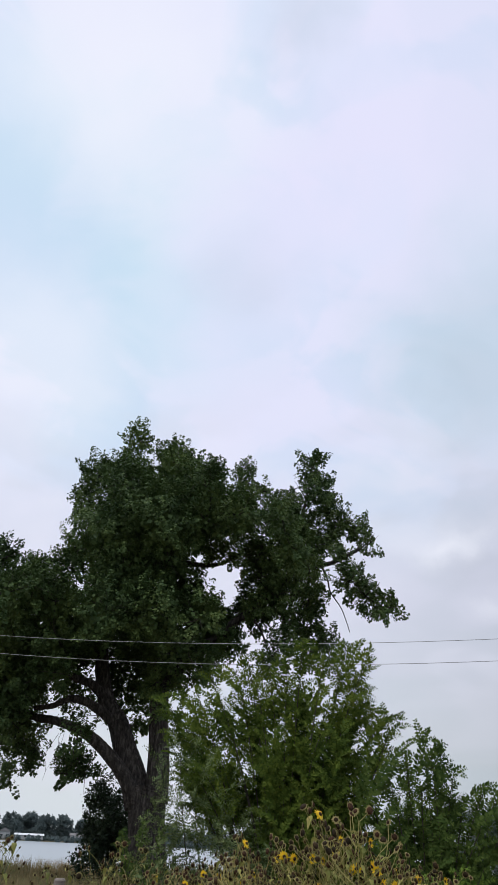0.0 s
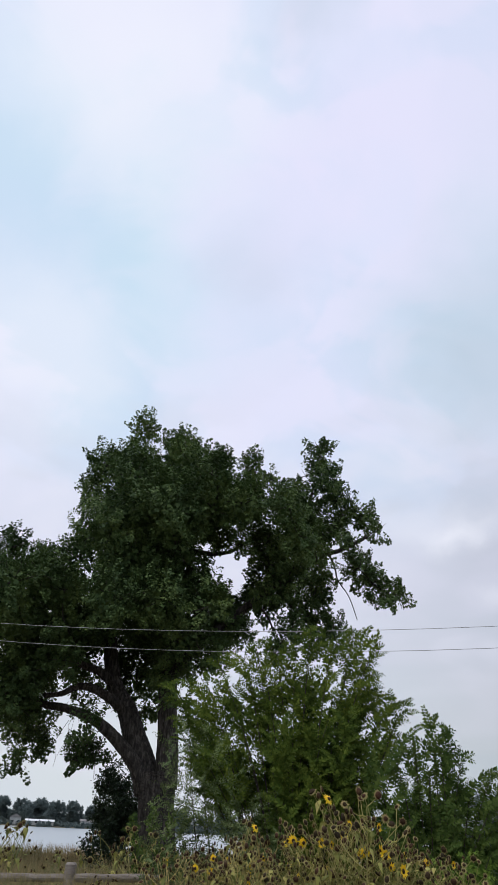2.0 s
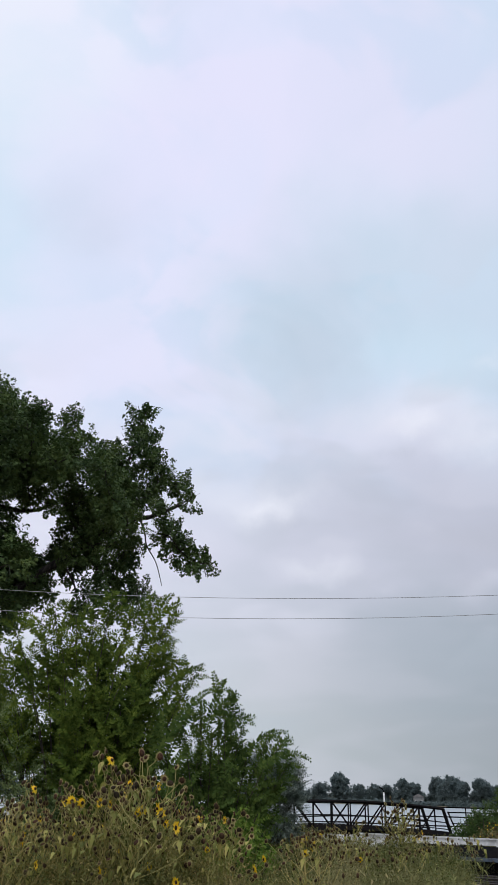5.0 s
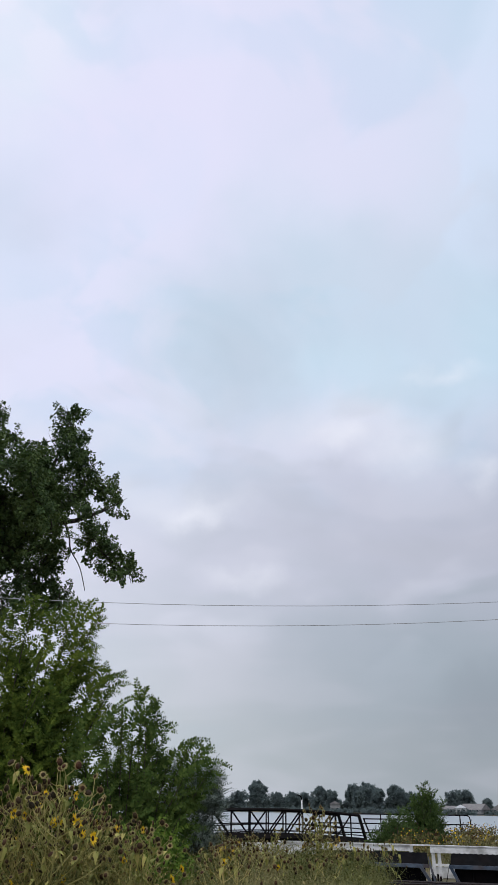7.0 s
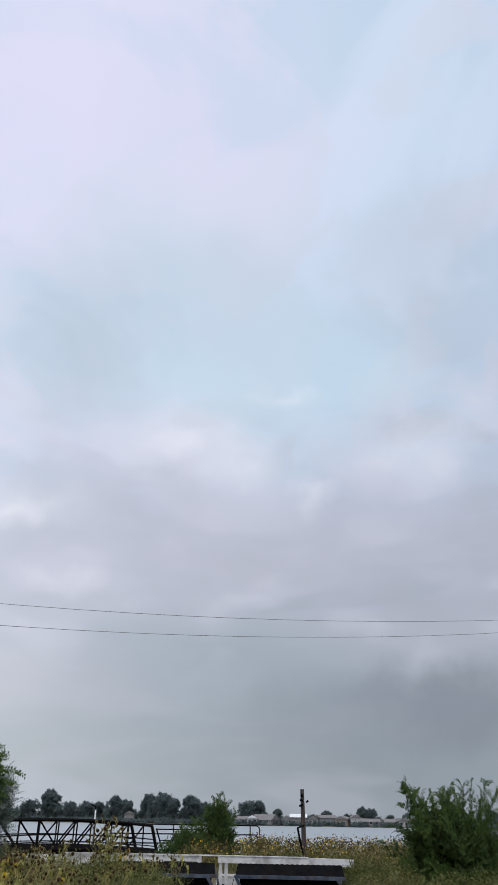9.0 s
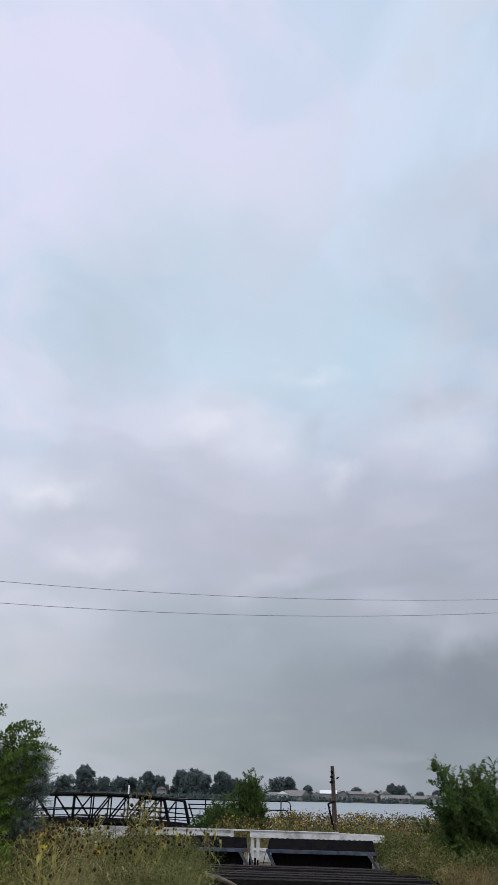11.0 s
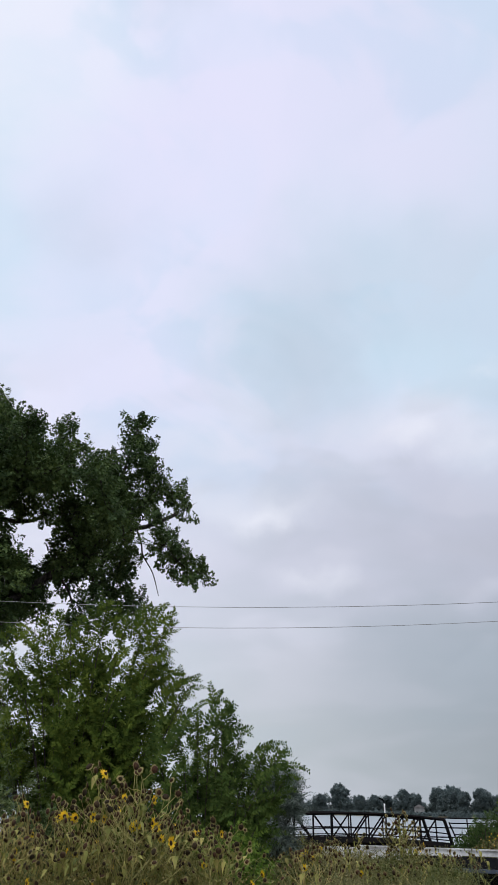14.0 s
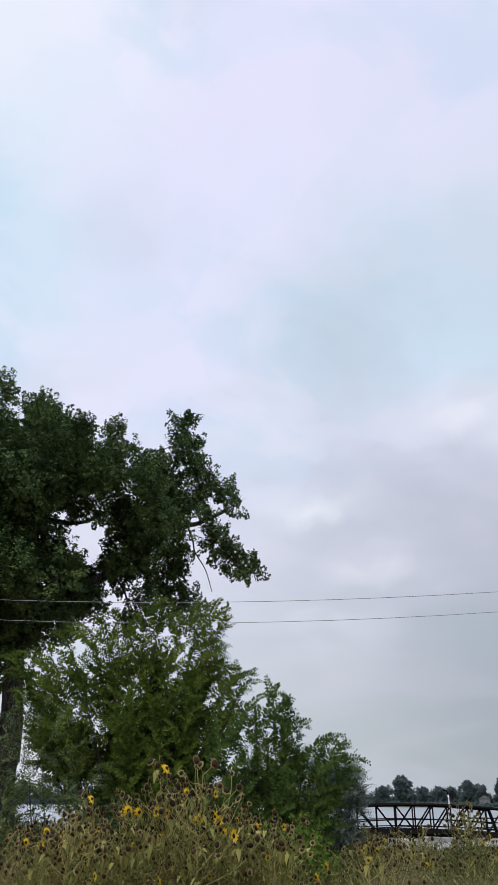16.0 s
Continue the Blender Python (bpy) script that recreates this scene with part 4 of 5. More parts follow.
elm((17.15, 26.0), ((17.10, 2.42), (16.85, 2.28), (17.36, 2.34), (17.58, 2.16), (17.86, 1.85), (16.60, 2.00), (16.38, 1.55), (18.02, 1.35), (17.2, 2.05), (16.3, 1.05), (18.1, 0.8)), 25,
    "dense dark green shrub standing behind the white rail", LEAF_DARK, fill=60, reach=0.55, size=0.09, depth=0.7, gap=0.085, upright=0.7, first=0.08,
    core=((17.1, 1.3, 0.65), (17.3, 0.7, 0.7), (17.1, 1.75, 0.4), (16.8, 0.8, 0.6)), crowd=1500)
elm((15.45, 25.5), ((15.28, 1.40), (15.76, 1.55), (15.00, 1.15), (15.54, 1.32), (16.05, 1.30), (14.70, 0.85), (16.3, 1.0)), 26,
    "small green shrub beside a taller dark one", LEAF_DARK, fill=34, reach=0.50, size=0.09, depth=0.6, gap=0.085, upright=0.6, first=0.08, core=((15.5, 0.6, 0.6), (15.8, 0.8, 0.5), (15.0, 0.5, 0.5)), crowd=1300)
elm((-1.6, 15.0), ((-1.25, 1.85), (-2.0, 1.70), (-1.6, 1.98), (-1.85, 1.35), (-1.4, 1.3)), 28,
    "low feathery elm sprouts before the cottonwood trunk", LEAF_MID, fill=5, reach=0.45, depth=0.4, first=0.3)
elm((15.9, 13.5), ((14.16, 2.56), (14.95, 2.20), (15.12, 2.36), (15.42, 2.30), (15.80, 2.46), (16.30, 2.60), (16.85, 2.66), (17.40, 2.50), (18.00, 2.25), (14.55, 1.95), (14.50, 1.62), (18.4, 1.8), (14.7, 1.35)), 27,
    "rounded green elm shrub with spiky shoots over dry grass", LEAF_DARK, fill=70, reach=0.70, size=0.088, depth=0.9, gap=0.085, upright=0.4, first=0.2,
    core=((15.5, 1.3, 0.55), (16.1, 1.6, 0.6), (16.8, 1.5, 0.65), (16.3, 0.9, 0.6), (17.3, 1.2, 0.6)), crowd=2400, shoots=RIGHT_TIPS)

# ---------- headgate: white rail, steel gates, timbers ----------
U = Vector((0.79, -0.613, 0))  # along the structure
V = Vector((0.613, 0.79, 0))   # away over the lake
HEAD = Vector((12.83, 20.28, 0))


def head(u, v, z):
    return HEAD + U * u + V * v + Vector((0, 0, z))


def boards(name, label, items, mat, category, group=""):
    """A thing of several straight bars: (part name, from, to, width, height)."""
    ob = thing(name, items[0][1], label, category, group)
    o = Vector(items[0][1])
    for pname, a, b, w, h in items:
        part(pname, Geo().bar(Vector(a) - o, Vector(b) - o, w, h).mesh(pname, mat), ob)
    return ob


boards("white_rail", "weathered white painted timber rail above the steel gates", [
    ("post", head(0.62, 0, -0.2), head(0.62, 0, 0.50), 0.07, 0.07), ("post", head(0.78, 0, -0.2), head(0.78, 0, 0.50), 0.07, 0.07),
    ("post", head(3.95, 0.05, -0.2), head(3.95, 0.05, 0.46), 0.09, 0.09), ("post", head(2.3, 0.1, -0.2), head(2.3, 0.1, 0.46), 0.09, 0.09),
    ("beam", head(0.55, 0, 0.58), head(3.25, 0, 0.57), 0.10, 0.17), ("beam", head(3.12, -0.12, 0.57), head(4.35, -0.12, 0.55), 0.12, 0.19),
    ("lower_rail", head(0.66, 0.02, 0.20), head(2.6, 0.02, 0.20), 0.05, 0.06), ("kick_board", head(0.5, 0.06, 0.02), head(3.9, 0.06, 0.02), 0.06, 0.26),
    ("cap", head(0.55, 0, 0.677), head(3.1, 0, 0.667), 0.14, 0.02)], WHITE_PAINT, "railing")
boards("white_rail", "white painted board rail half hidden by wild sunflowers", [
    ("board", head(-3.9, 0, 0.50), head(-1.05, 0, 0.51), 0.06, 0.30), ("post", head(-1.05, 0, -0.2), head(-1.05, 0, 0.62), 0.07, 0.07),
    ("board", head(-1.0, 0, 0.585), head(0.02, 0, 0.585), 0.05, 0.14), ("post", head(0.02, 0, -0.2), head(0.02, 0, 0.655), 0.08, 0.08),
    ("top_rail", head(-3.9, -0.03, 0.675), head(0.56, -0.03, 0.675), 0.06, 0.035), ("post", head(-3.85, 0, -0.2), head(-3.85, 0, 0.62), 0.08, 0.08),
    ("post", head(-2.4, 0, -0.2), head(-2.4, 0, 0.36), 0.08, 0.08), ("board", head(-6.6, 0.3, 0.46), head(-3.95, 0.05, 0.48), 0.06, 0.30)], WHITE_PAINT, "railing")


def steel_gate(u0, width, label):
    """A sloping black leaf on a blue-grey frame with two splayed legs."""
    o = head(u0, -1.7, -0.15)
    gate = thing("steel_gate", o, label, "sluice gate", "steel gates")

    def at(u, v, z):
        return U * u + V * v + Vector((0, 0, z))

    w = width
    lip = Geo()  # ribbed upper lip, leaning back
    n = 40
    top = [at(0.06 + (w - 0.12) * i / n, 0.30 + 0.012 * (i % 2), 0.70 + 0.012 * (i % 2)) for i in range(n + 1)]
    bot = [at(0.02 + (w - 0.04) * i / n, 0.02, 0.46) for i in range(n + 1)]
    back = [p + V * 0.04 for p in top]
    m = n + 1
    lip.add(top + bot + back, [(i, i + m, i + m + 1, i + 1) for i in range(n)] + [(i + 2 * m, i, i + 1, i + 1 + 2 * m) for i in range(n)])
    part("upper_lip", lip.mesh("upper_lip", STEEL_BLACK), gate, "ribbed black steel lip")
    part("frame_beam", Geo().bar(at(0.0, 0.0, 0.42), at(w, 0.0, 0.42), 0.07, 0.085).mesh("frame_beam", STEEL_BLUE), gate, "blue-grey painted beam")
    part("skin_plate", Geo().bar(at(0.12, 0.16, 0.24), at(w - 0.12, 0.16, 0.24), 0.02, 0.34).mesh("skin_plate", STEEL_BLACK), gate)
    part("sill", Geo().bar(at(-0.1, 0.1, 0.03), at(w + 0.1, 0.1, 0.03), 0.3, 0.07).mesh("sill", STEEL_BLACK), gate)
    for u, d in ((0.0, 1), (w, -1)):
        part("leg", Geo().bar(at(u + (0.02 if d > 0 else -0.24), -0.03, 0.44), at(u + (0.24 if d > 0 else 0.04), -0.06, 0.02), 0.06, 0.07).mesh("leg", STEEL_BLUE), gate)
        side_ = Geo()
        side_.add([at(u, 0.0, 0.44), at(u + 0.05 * d, 0.3, 0.70), at(u - 0.14 * d, 0.35, 0.02), at(u - 0.12 * d, 0.0, 0.02), at(u, 0.02, 0.44), at(u + 0.05 * d, 0.32, 0.70), at(u - 0.12 * d, 0.37, 0.02), at(u - 0.10 * d, 0.02, 0.02)],
                  [(0, 1, 2, 3), (7, 6, 5, 4), (0, 4, 5, 1), (1, 5, 6, 2), (2, 6, 7, 3), (3, 7, 4, 0)])
        part("side_plate", side_.mesh("side_plate", STEEL_BLUE if d < 0 else STEEL_BLACK), gate)
    for k in range(1, 5):
        part("rib", Geo().bar(at(w * k / 5, 0.12, 0.40), at(w * k / 5, 0.10, 0.06), 0.03, 0.05).mesh("rib", STEEL_BLACK), gate)
    return gate


steel_gate(1.12, 2.88, "black steel sluice gate with blue-grey legs")
steel_gate(-2.38, 3.0, "black steel sluice gate behind tall weeds")
hoist = thing("gate_hoist", head(0.63, -1.3, -0.15), "small dark iron gate hoist between two gates", "machine")
for k in range(4):
    g = Geo().tube([U * (0.02 + 0.07 * k) + Vector((0, 0, 0.0)), U * (0.02 + 0.07 * k) + Vector((0, 0, 0.22 - 0.05 * (k % 2)))], [0.03, 0.025], 8)
    part("spindle", g.mesh("spindle", STEEL_DARK), hoist)

# ---------- footbridge ----------
BR_END = Vector((18.59, 32.96, 0.18))
BR_DIR = Vector((-0.965, -0.262, 0)).normalized()
BR_SIDE = Vector((-0.262, 0.965, 0)).normalized()
BR_LEN, BR_H, BAYS = 11.2, 1.05, 12


def footbridge():
    br = thing("footbridge", BR_END, "dark steel truss footbridge with arched rails over the lake edge", "bridge")

    def camber(s):
        k = s / BR_LEN
        return 0.24 * math.sin(math.pi * min(1, max(0, k))) ** 0.9

    def at(s, side_, z):
        return BR_DIR * s + BR_SIDE * side_ + Vector((0, 0, z + camber(s)))

    for side_ in (0.0, 1.35):
        for name, z, w in (("bottom_chord", 0.0, 0.26), ("mid_rail", 0.52, 0.035), ("low_rail", 0.26, 0.03), ("top_chord", BR_H, 0.085)):
            g = Geo()
            s0 = {"bottom_chord": 0.0, "mid_rail": 0.24, "low_rail": 0.12, "top_chord": 0.40}[name]
            n = 26
            line = [at(s0 + (BR_LEN - 2 * s0) * i / n, side_, z) for i in range(n + 1)]
            g.tube(line, [w * 0.66] * (n + 1), 4)
            part(name, g.mesh(name, STEEL_DARK), br)
        for s0, s1 in ((0.0, 0.42), (BR_LEN, BR_LEN - 0.42)):
            part("end_post", Geo().bar(at(s0, side_, 0.0), at(s1, side_, BR_H), 0.10, 0.10).mesh("end_post", STEEL_DARK), br)
        for i in range(1, BAYS):
            s = BR_LEN * i / BAYS
            part("upright", Geo().bar(at(s, side_, 0.05), at(s, side_, BR_H), 0.045, 0.045).mesh("upright", STEEL_DARK), br)
        for i in range(BAYS):
            sa, sb = BR_LEN * i / BAYS, BR_LEN * (i + 1) / BAYS
            if i in (0, BAYS - 1):
                continue
            a, b = (sb, sa) if i < BAYS // 2 else (sa, sb)
            part("diagonal", Geo().bar(at(a, side_, 0.06), at(b, side_, BR_H - 0.03), 0.042, 0.05).mesh("diagonal", STEEL_DARK), br)
    for side_ in (0.1, 1.25):
        line = [at(BR_LEN * i / 26, side_, -0.34) for i in range(27)]
        part("girder", Geo().tube(line, [0.15] * 27, 4).mesh("girder", STEEL_DARK), br)
    deck = Geo()
    for i in range(50):
        s = BR_LEN * (i + 0.5) / 50
        deck.bar(at(s, -0.05, 0.06), at(s, 1.40, 0.06), 0.27, 0.05)
    part("deck", deck.mesh("deck", TIMBER_DARK), br, "dark plank deck")
    for s in (0.3, 3.8, 7.4, 10.9):
        for side_ in (0.0, 1.35):
            p = at(s, side_, 0)
            part("pile", Geo().tube([p, (p.x, p.y, -3.0)], [0.10, 0.10], 10).mesh("pile", STEEL_DARK), br)


footbridge()

lamp = thing("lamp_post", (15.1, 32.3, ground_z(15.1, 32.3)), "slim white pole with a short curved dark arm", "lamp post")
z0 = lamp.location.z
part("pole", Geo().tube([(0, 0, 0), (0, 0, 1.86 - z0)], [0.034, 0.030], 10).mesh("pole", WHITE_PAINT, True), lamp)
arm = [(0, 0, 1.84 - z0), (-0.02, 0, 1.95 - z0), (-0.10, -0.03, 2.02 - z0), (-0.24, -0.05, 2.05 - z0)]
part("arm", Geo().tube(arm, [0.025] * 4, 8).mesh("arm", STEEL_DARK, True), lamp)


def pipe_rail():
    ob = thing("pipe_rail", (24.9, 33.8, 0), "dark pipe railing with rounded end at the water", "railing")
    d = Vector((-0.93, 0.36, 0)).normalized()

    def at(s, z):
        return d * s + Vector((0, 0, z))

    for z in (1.31, 0.90, 0.50):
        pts = [at(0.12, z), at(7.5, z)] if z < 1 else [at(0, 1.08), at(0.03, 1.23), at(0.15, 1.31), at(7.5, 1.31)]
        part("rail", Geo().tube(pts, [0.028] * len(pts), 8).mesh("rail", STEEL_DARK, True), ob)
    for s in (0.0, 0.5, 2.2, 4.4, 6.6):
        part("post", Geo().tube([at(s, -0.4), at(s, 1.30 if s else 1.10)], [0.03, 0.03], 8).mesh("post", STEEL_DARK, True), ob)
    part("brace", Geo().tube([at(-0.05, 0.75), at(-1.2, 0.1)], [0.05, 0.05], 8).mesh("brace", WOOD_GREY, True), ob, "weathered grey timber brace")


pipe_rail()
boards("pipe_rail", "thin dark rail leading off the footbridge", [
    ("rail", BR_END + Vector((0.1, 0.3, 0.95)), BR_END + Vector((4.5, 0.9, 0.93)), 0.05, 0.05), ("rail", BR_END + Vector((0.25, 0.3, 0.5)), BR_END + Vector((4.5, 0.9, 0.5)), 0.04, 0.04),
    ("rail", BR_END + Vector((0.4, 0.3, 0.12)), BR_END + Vector((4.5, 0.9, 0.12)), 0.04, 0.04), ("post", BR_END + Vector((0.45, 0.3, 0.1)), BR_END + Vector((0.05, 0.3, 0.98)), 0.05, 0.05),
    ("post", BR_END + Vector((2.4, 0.6, -0.6)), BR_END + Vector((2.4, 0.6, 0.95)), 0.05, 0.05)], STEEL_DARK, "railing")


def wood_post():
    x, y = 17.76, 21.6
    ob = thing("timber_pole", (x, y, ground_z(x, y)), "short weathered timber pole with iron brackets", "pole")
    rng = np.random.default_rng(3)
    g = Geo().tube([(0.03, 0, -0.2), (0.0, 0, 1.3), (-0.04, 0, 2.60)], [0.092, 0.080, 0.062], 14, 0.08)
    part("shaft", g.mesh("shaft", WOOD_POLE), ob)
    for k in range(3):
        a = Vector((-0.08, -0.06, 2.38 - 0.13 * k))
        b = a + Vector((-0.10 - 0.03 * k, -0.05, 0.06 - 0.05 * k))
        part("bracket", Geo().bar(a, b, 0.05, 0.06).mesh("bracket", STEEL_DARK), ob)
    part("bracket", Geo().bar((0.09, -0.05, 2.2), (0.16, -0.08, 2.25), 0.05, 0.05).mesh("bracket", STEEL_DARK), ob)
    part("brace", Geo().bar((-0.08, -0.1, 0.5), (-0.42, -0.2, 1.42), 0.045, 0.045).mesh("brace", STEEL_DARK), ob)
    part("brace", Geo().bar((-0.42, -0.2, 1.42), (-0.06, -0.08, 1.50), 0.045, 0.045).mesh("brace", STEEL_DARK), ob)


wood_post()


# ---------- stacked timbers in front of the gates ----------
def timber_deck():
    ob = thing("timber_deck", head(1.0, -5.0, -0.16), "dark weathered timber deck in front of the gates", "deck")
    rng = np.random.default_rng(31)
    v = -6.6
    while v < 3.0:
        w = rng.uniform(0.13, 0.26)
        a, b = -3.4 + rng.normal() * 0.15, 4.7 + rng.normal() * 0.25 - 0.25 * v
        z = 0.06 + rng.uniform(-0.03, 0.05) - (0.24 if v < -1.4 else 0.0)
        mid_u = rng.uniform(0, 2)
        g = Geo()
        ps = [U * u + V * (v + rng.normal() * 0.015) + Vector((0, 0, z + rng.normal() * 0.012)) for u in (a, mid_u, b)]
        g.bar(ps[0], ps[1], w, 0.15)
        g.bar(ps[1], ps[2], w, 0.15)
        part("timber", g.mesh("timber", TIMBER_DARK), ob)
        v += w + rng.uniform(0.03, 0.14)
    for u, v in ((-0.66, -1.75), (0.97, -1.3), (2.17, -0.85), (3.33, -0.6)):  # bearers sticking out under the boards
        p = U * u + V * v + Vector((0, 0, 0.0))
        part("bearer", Geo().bar(p, p + V * 1.6, 0.13, 0.12).mesh("bearer", TIMBER_DARK), ob)
        part("bearer_end", Geo().bar(p - V * 0.02, p, 0.125, 0.115).mesh("bearer_end", WOOD_GREY), ob, "pale sawn end")


timber_deck()

log_ob = thing("driftwood", (7.75, 12.9, 0.12), "pale bare driftwood branch lying in the weeds", "driftwood")
rng = np.random.default_rng(4)
part("stem", Geo().tube(curve((-0.45, 0.05, 0.16), (0.5, -0.2, 0.0), rng, 8, 0.06), [0.05, 0.055, 0.05, 0.045, 0.04, 0.035, 0.03, 0.02], 10, 0.1).mesh("stem", WOOD_GREY), log_ob)
part("branch", Geo().tube(curve((-0.1, 0.0, 0.12), (-0.35, 0.1, 0.42), rng, 5, 0.08), [0.02, 0.018, 0.015, 0.012, 0.008], 6).mesh("branch", WOOD_GREY), log_ob)


# ---------- post-and-rail fence ----------
def rail_fence():
    ob = thing("rail_fence", (-2.33, 11.78, 0), "weathered grey round-rail timber fence in dry grass", "fence")
    g = Geo().tube([(0, 0, -0.3), (0, 0, 0.5), (0.0, 0, 1.06), (0, 0, 1.085)], [0.085, 0.082, 0.08, 0.06], 16, 0.03)
    part("post", g.mesh("post", WOOD_GREY), ob)
    part("post", Geo().tube([(1.3, 0.33, -0.3), (1.3, 0.33, 0.9)], [0.075, 0.07], 14, 0.03).mesh("post", WOOD_GREY), ob)
    part("post", Geo().tube([(-2.6, -0.65, -0.3), (-2.6, -0.65, 1.0)], [0.085, 0.08], 14, 0.03).mesh("post", WOOD_GREY), ob)
    rng = np.random.default_rng(2)
    for a, b in (((-2.6, -0.65, 0.86), (-0.05, 0.0, 0.90)), ((0.05, 0.0, 0.90), (1.3, 0.28, 0.93))):
        for dz in (0.0, -0.42):
            line = curve(Vector(a) + Vector((0, 0, dz)), Vector(b) + Vector((0, 0, dz)), rng, 8, 0.008)
            part("rail", Geo().tube(line, [0.052 + 0.006 * math.sin(i * 1.7) for i in range(8)], 12, 0.04).mesh("rail", WOOD_GREY), ob)


rail_fence()


# ---------- overhead wires ----------
def wire(height, bow, lowest, label):
    n = Vector((math.sin(radians(18)), math.cos(radians(18)), 0))
    along = Vector((n.y, -n.x, 0))
    pts = []
    for i in range(61):
        s = -34 + 68 * i / 60
        pts.append(n * 15 + along * s + Vector((0, 0, height + bow * (s - lowest) ** 2)))
    ob = thing("overhead_wire", pts[30], label, "wire", "overhead wires")
    part("cable", Geo().tube([p - pts[30] for p in pts], [0.0056] * 61, 6).mesh("cable", WIRE, True), ob)


wire(5.276, 0.00457, -1.17, "thin grey overhead wire sagging in front of the trees")
wire(4.853, 0.00508, -1.56, "thin grey overhead wire sagging in front of the trees")


# ---------- far shore ----------
def far_place(az, r):
    a = radians(az)
    return r * math.sin(a), r * math.cos(a)


def far_tree(seed, h, w):
    rng = np.random.default_rng(seed)
    tree = thing("far_tree", (0, 0, 0), "hazy dark tree on the far lake shore", "tree", "far shore trees")
    part("trunk", Geo().tube([(0, 0, -0.5), (0.1, 0, h * 0.3), (0.2, 0, h * 0.6)], [0.45, 0.32, 0.15], 7).mesh("trunk", TWIG), tree)
    lobes = []
    for _ in range(34):
        k = rng.uniform(0.08, 0.88)
        half = w / 2 * (0.55 + 0.45 * math.sin(math.pi * min(1, k + 0.12)))
        lobes.append((rng.uniform(-1, 1) * half * 0.72, rng.uniform(-1, 1) * half * 0.6, k * h, h * rng.uniform(0.09, 0.17)))
    lobes.append((0, 0, h * 0.88, h * 0.12))
    part("crown", quads("crown", sprig_cloud(lobes, rng, 5, 6, 7, 0.55, 0.95, 0.5, 0.30, 0.5, lift=0.3, inner=0.7), LEAF_FAR_HAZED), tree)
    return tree


FT = [far_tree(60 + i, 12, (12, 15, 11, 16, 9)[i]) for i in range(5)]
PLACES = [(22.0, 13.2), (20.6, 8.5), (23.3, 8.2), (24.3, 8.8), (25.2, 8.4), (26.2, 10.8), (27.0, 9.2), (28.7, 12.4), (29.5, 13.4), (30.3, 10.4), (31.5, 11.6), (32.5, 9.0), (33.5, 8.0),
          (35.5, 10.4), (36.3, 10.2), (37.6, 6.6), (41.0, 6.2), (43.4, 8.2), (43.9, 7.8), (40.0, 4.6), (42.3, 5.0), (45.3, 4.8), (46.4, 5.6), (47.8, 7.4), (49.8, 9.6), (52.0, 7.5)]
PLACES += [(az_, h_ * 0.86) for az_, h_ in ((18.6, 9.5), (17.0, 10.5), (15.3, 9.0), (13.6, 11.5), (11.8, 10.0), (9.8, 11.0), (7.3, 9.5), (4.8, 11.0), (1.8, 10.0), (-1.2, 11.5), (-4.2, 10.5),
           (-6.7, 11.0), (-8.8, 10.0), (-10.2, 11.0), (-11.4, 12.4), (-12.6, 12.0), (-13.6, 13.4), (-14.8, 13.0), (-16.2, 13.6), (-17.7, 12.5), (-19.2, 11.5))]
rng = np.random.default_rng(17)
for i, (az, h) in enumerate(PLACES):
    x, y = far_place(az, 426 + rng.uniform(-5, 12))
    m = Matrix.Translation((x, y, -0.7)) @ Matrix.Rotation(rng.uniform(0, 6.28), 4, "Z") @ Matrix.Diagonal((h / 12, h / 12, h / 12 * 1.03, 1))
    if i < 5:
        FT[i].matrix_basis = m
    else:
        copy_thing(FT[i % 5], m @ Matrix.Diagonal((*(1 / k for k in FT[i % 5].scale), 1)))


def hedge(az0, az1, h, seed, label, r=436):
    """A low unbroken belt of far bushes."""
    rng = np.random.default_rng(seed)
    lobes = []
    a = az0
    while a < az1:
        x, y = far_place(a, r + rng.uniform(-4, 6))
        hh = h * rng.uniform(0.6, 1.1)
        lobes += [(x, y, hh * 0.35 - 0.6, hh * 0.5), (x, y, hh * 0.75 - 0.6, hh * 0.38)]
        a += 0.32
    ob = new("far_woods", quads("far_woods", sprig_cloud(lobes, rng, 4, 5, 6, 0.65, 0.9, 0.7, 0.35, 0.8, lift=0.3, inner=0.7), LEAF_FAR_HAZED))
    tagged(ob, label, "woods", kind="stuff")


hedge(-21, -9, 6.0, 71, "dark belt of trees along the far shore")
hedge(-9, 18, 7.0, 72, "dark belt of trees along the far shore")
hedge(18, 34.5, 7.2, 76, "dark belt of trees along the far shore")
hedge(34.5, 56, 3.4, 73, "low scattered bushes behind far houses", 432)
hedge(-21, 56, 0.5, 74, "low bushes along the far water line", 402)


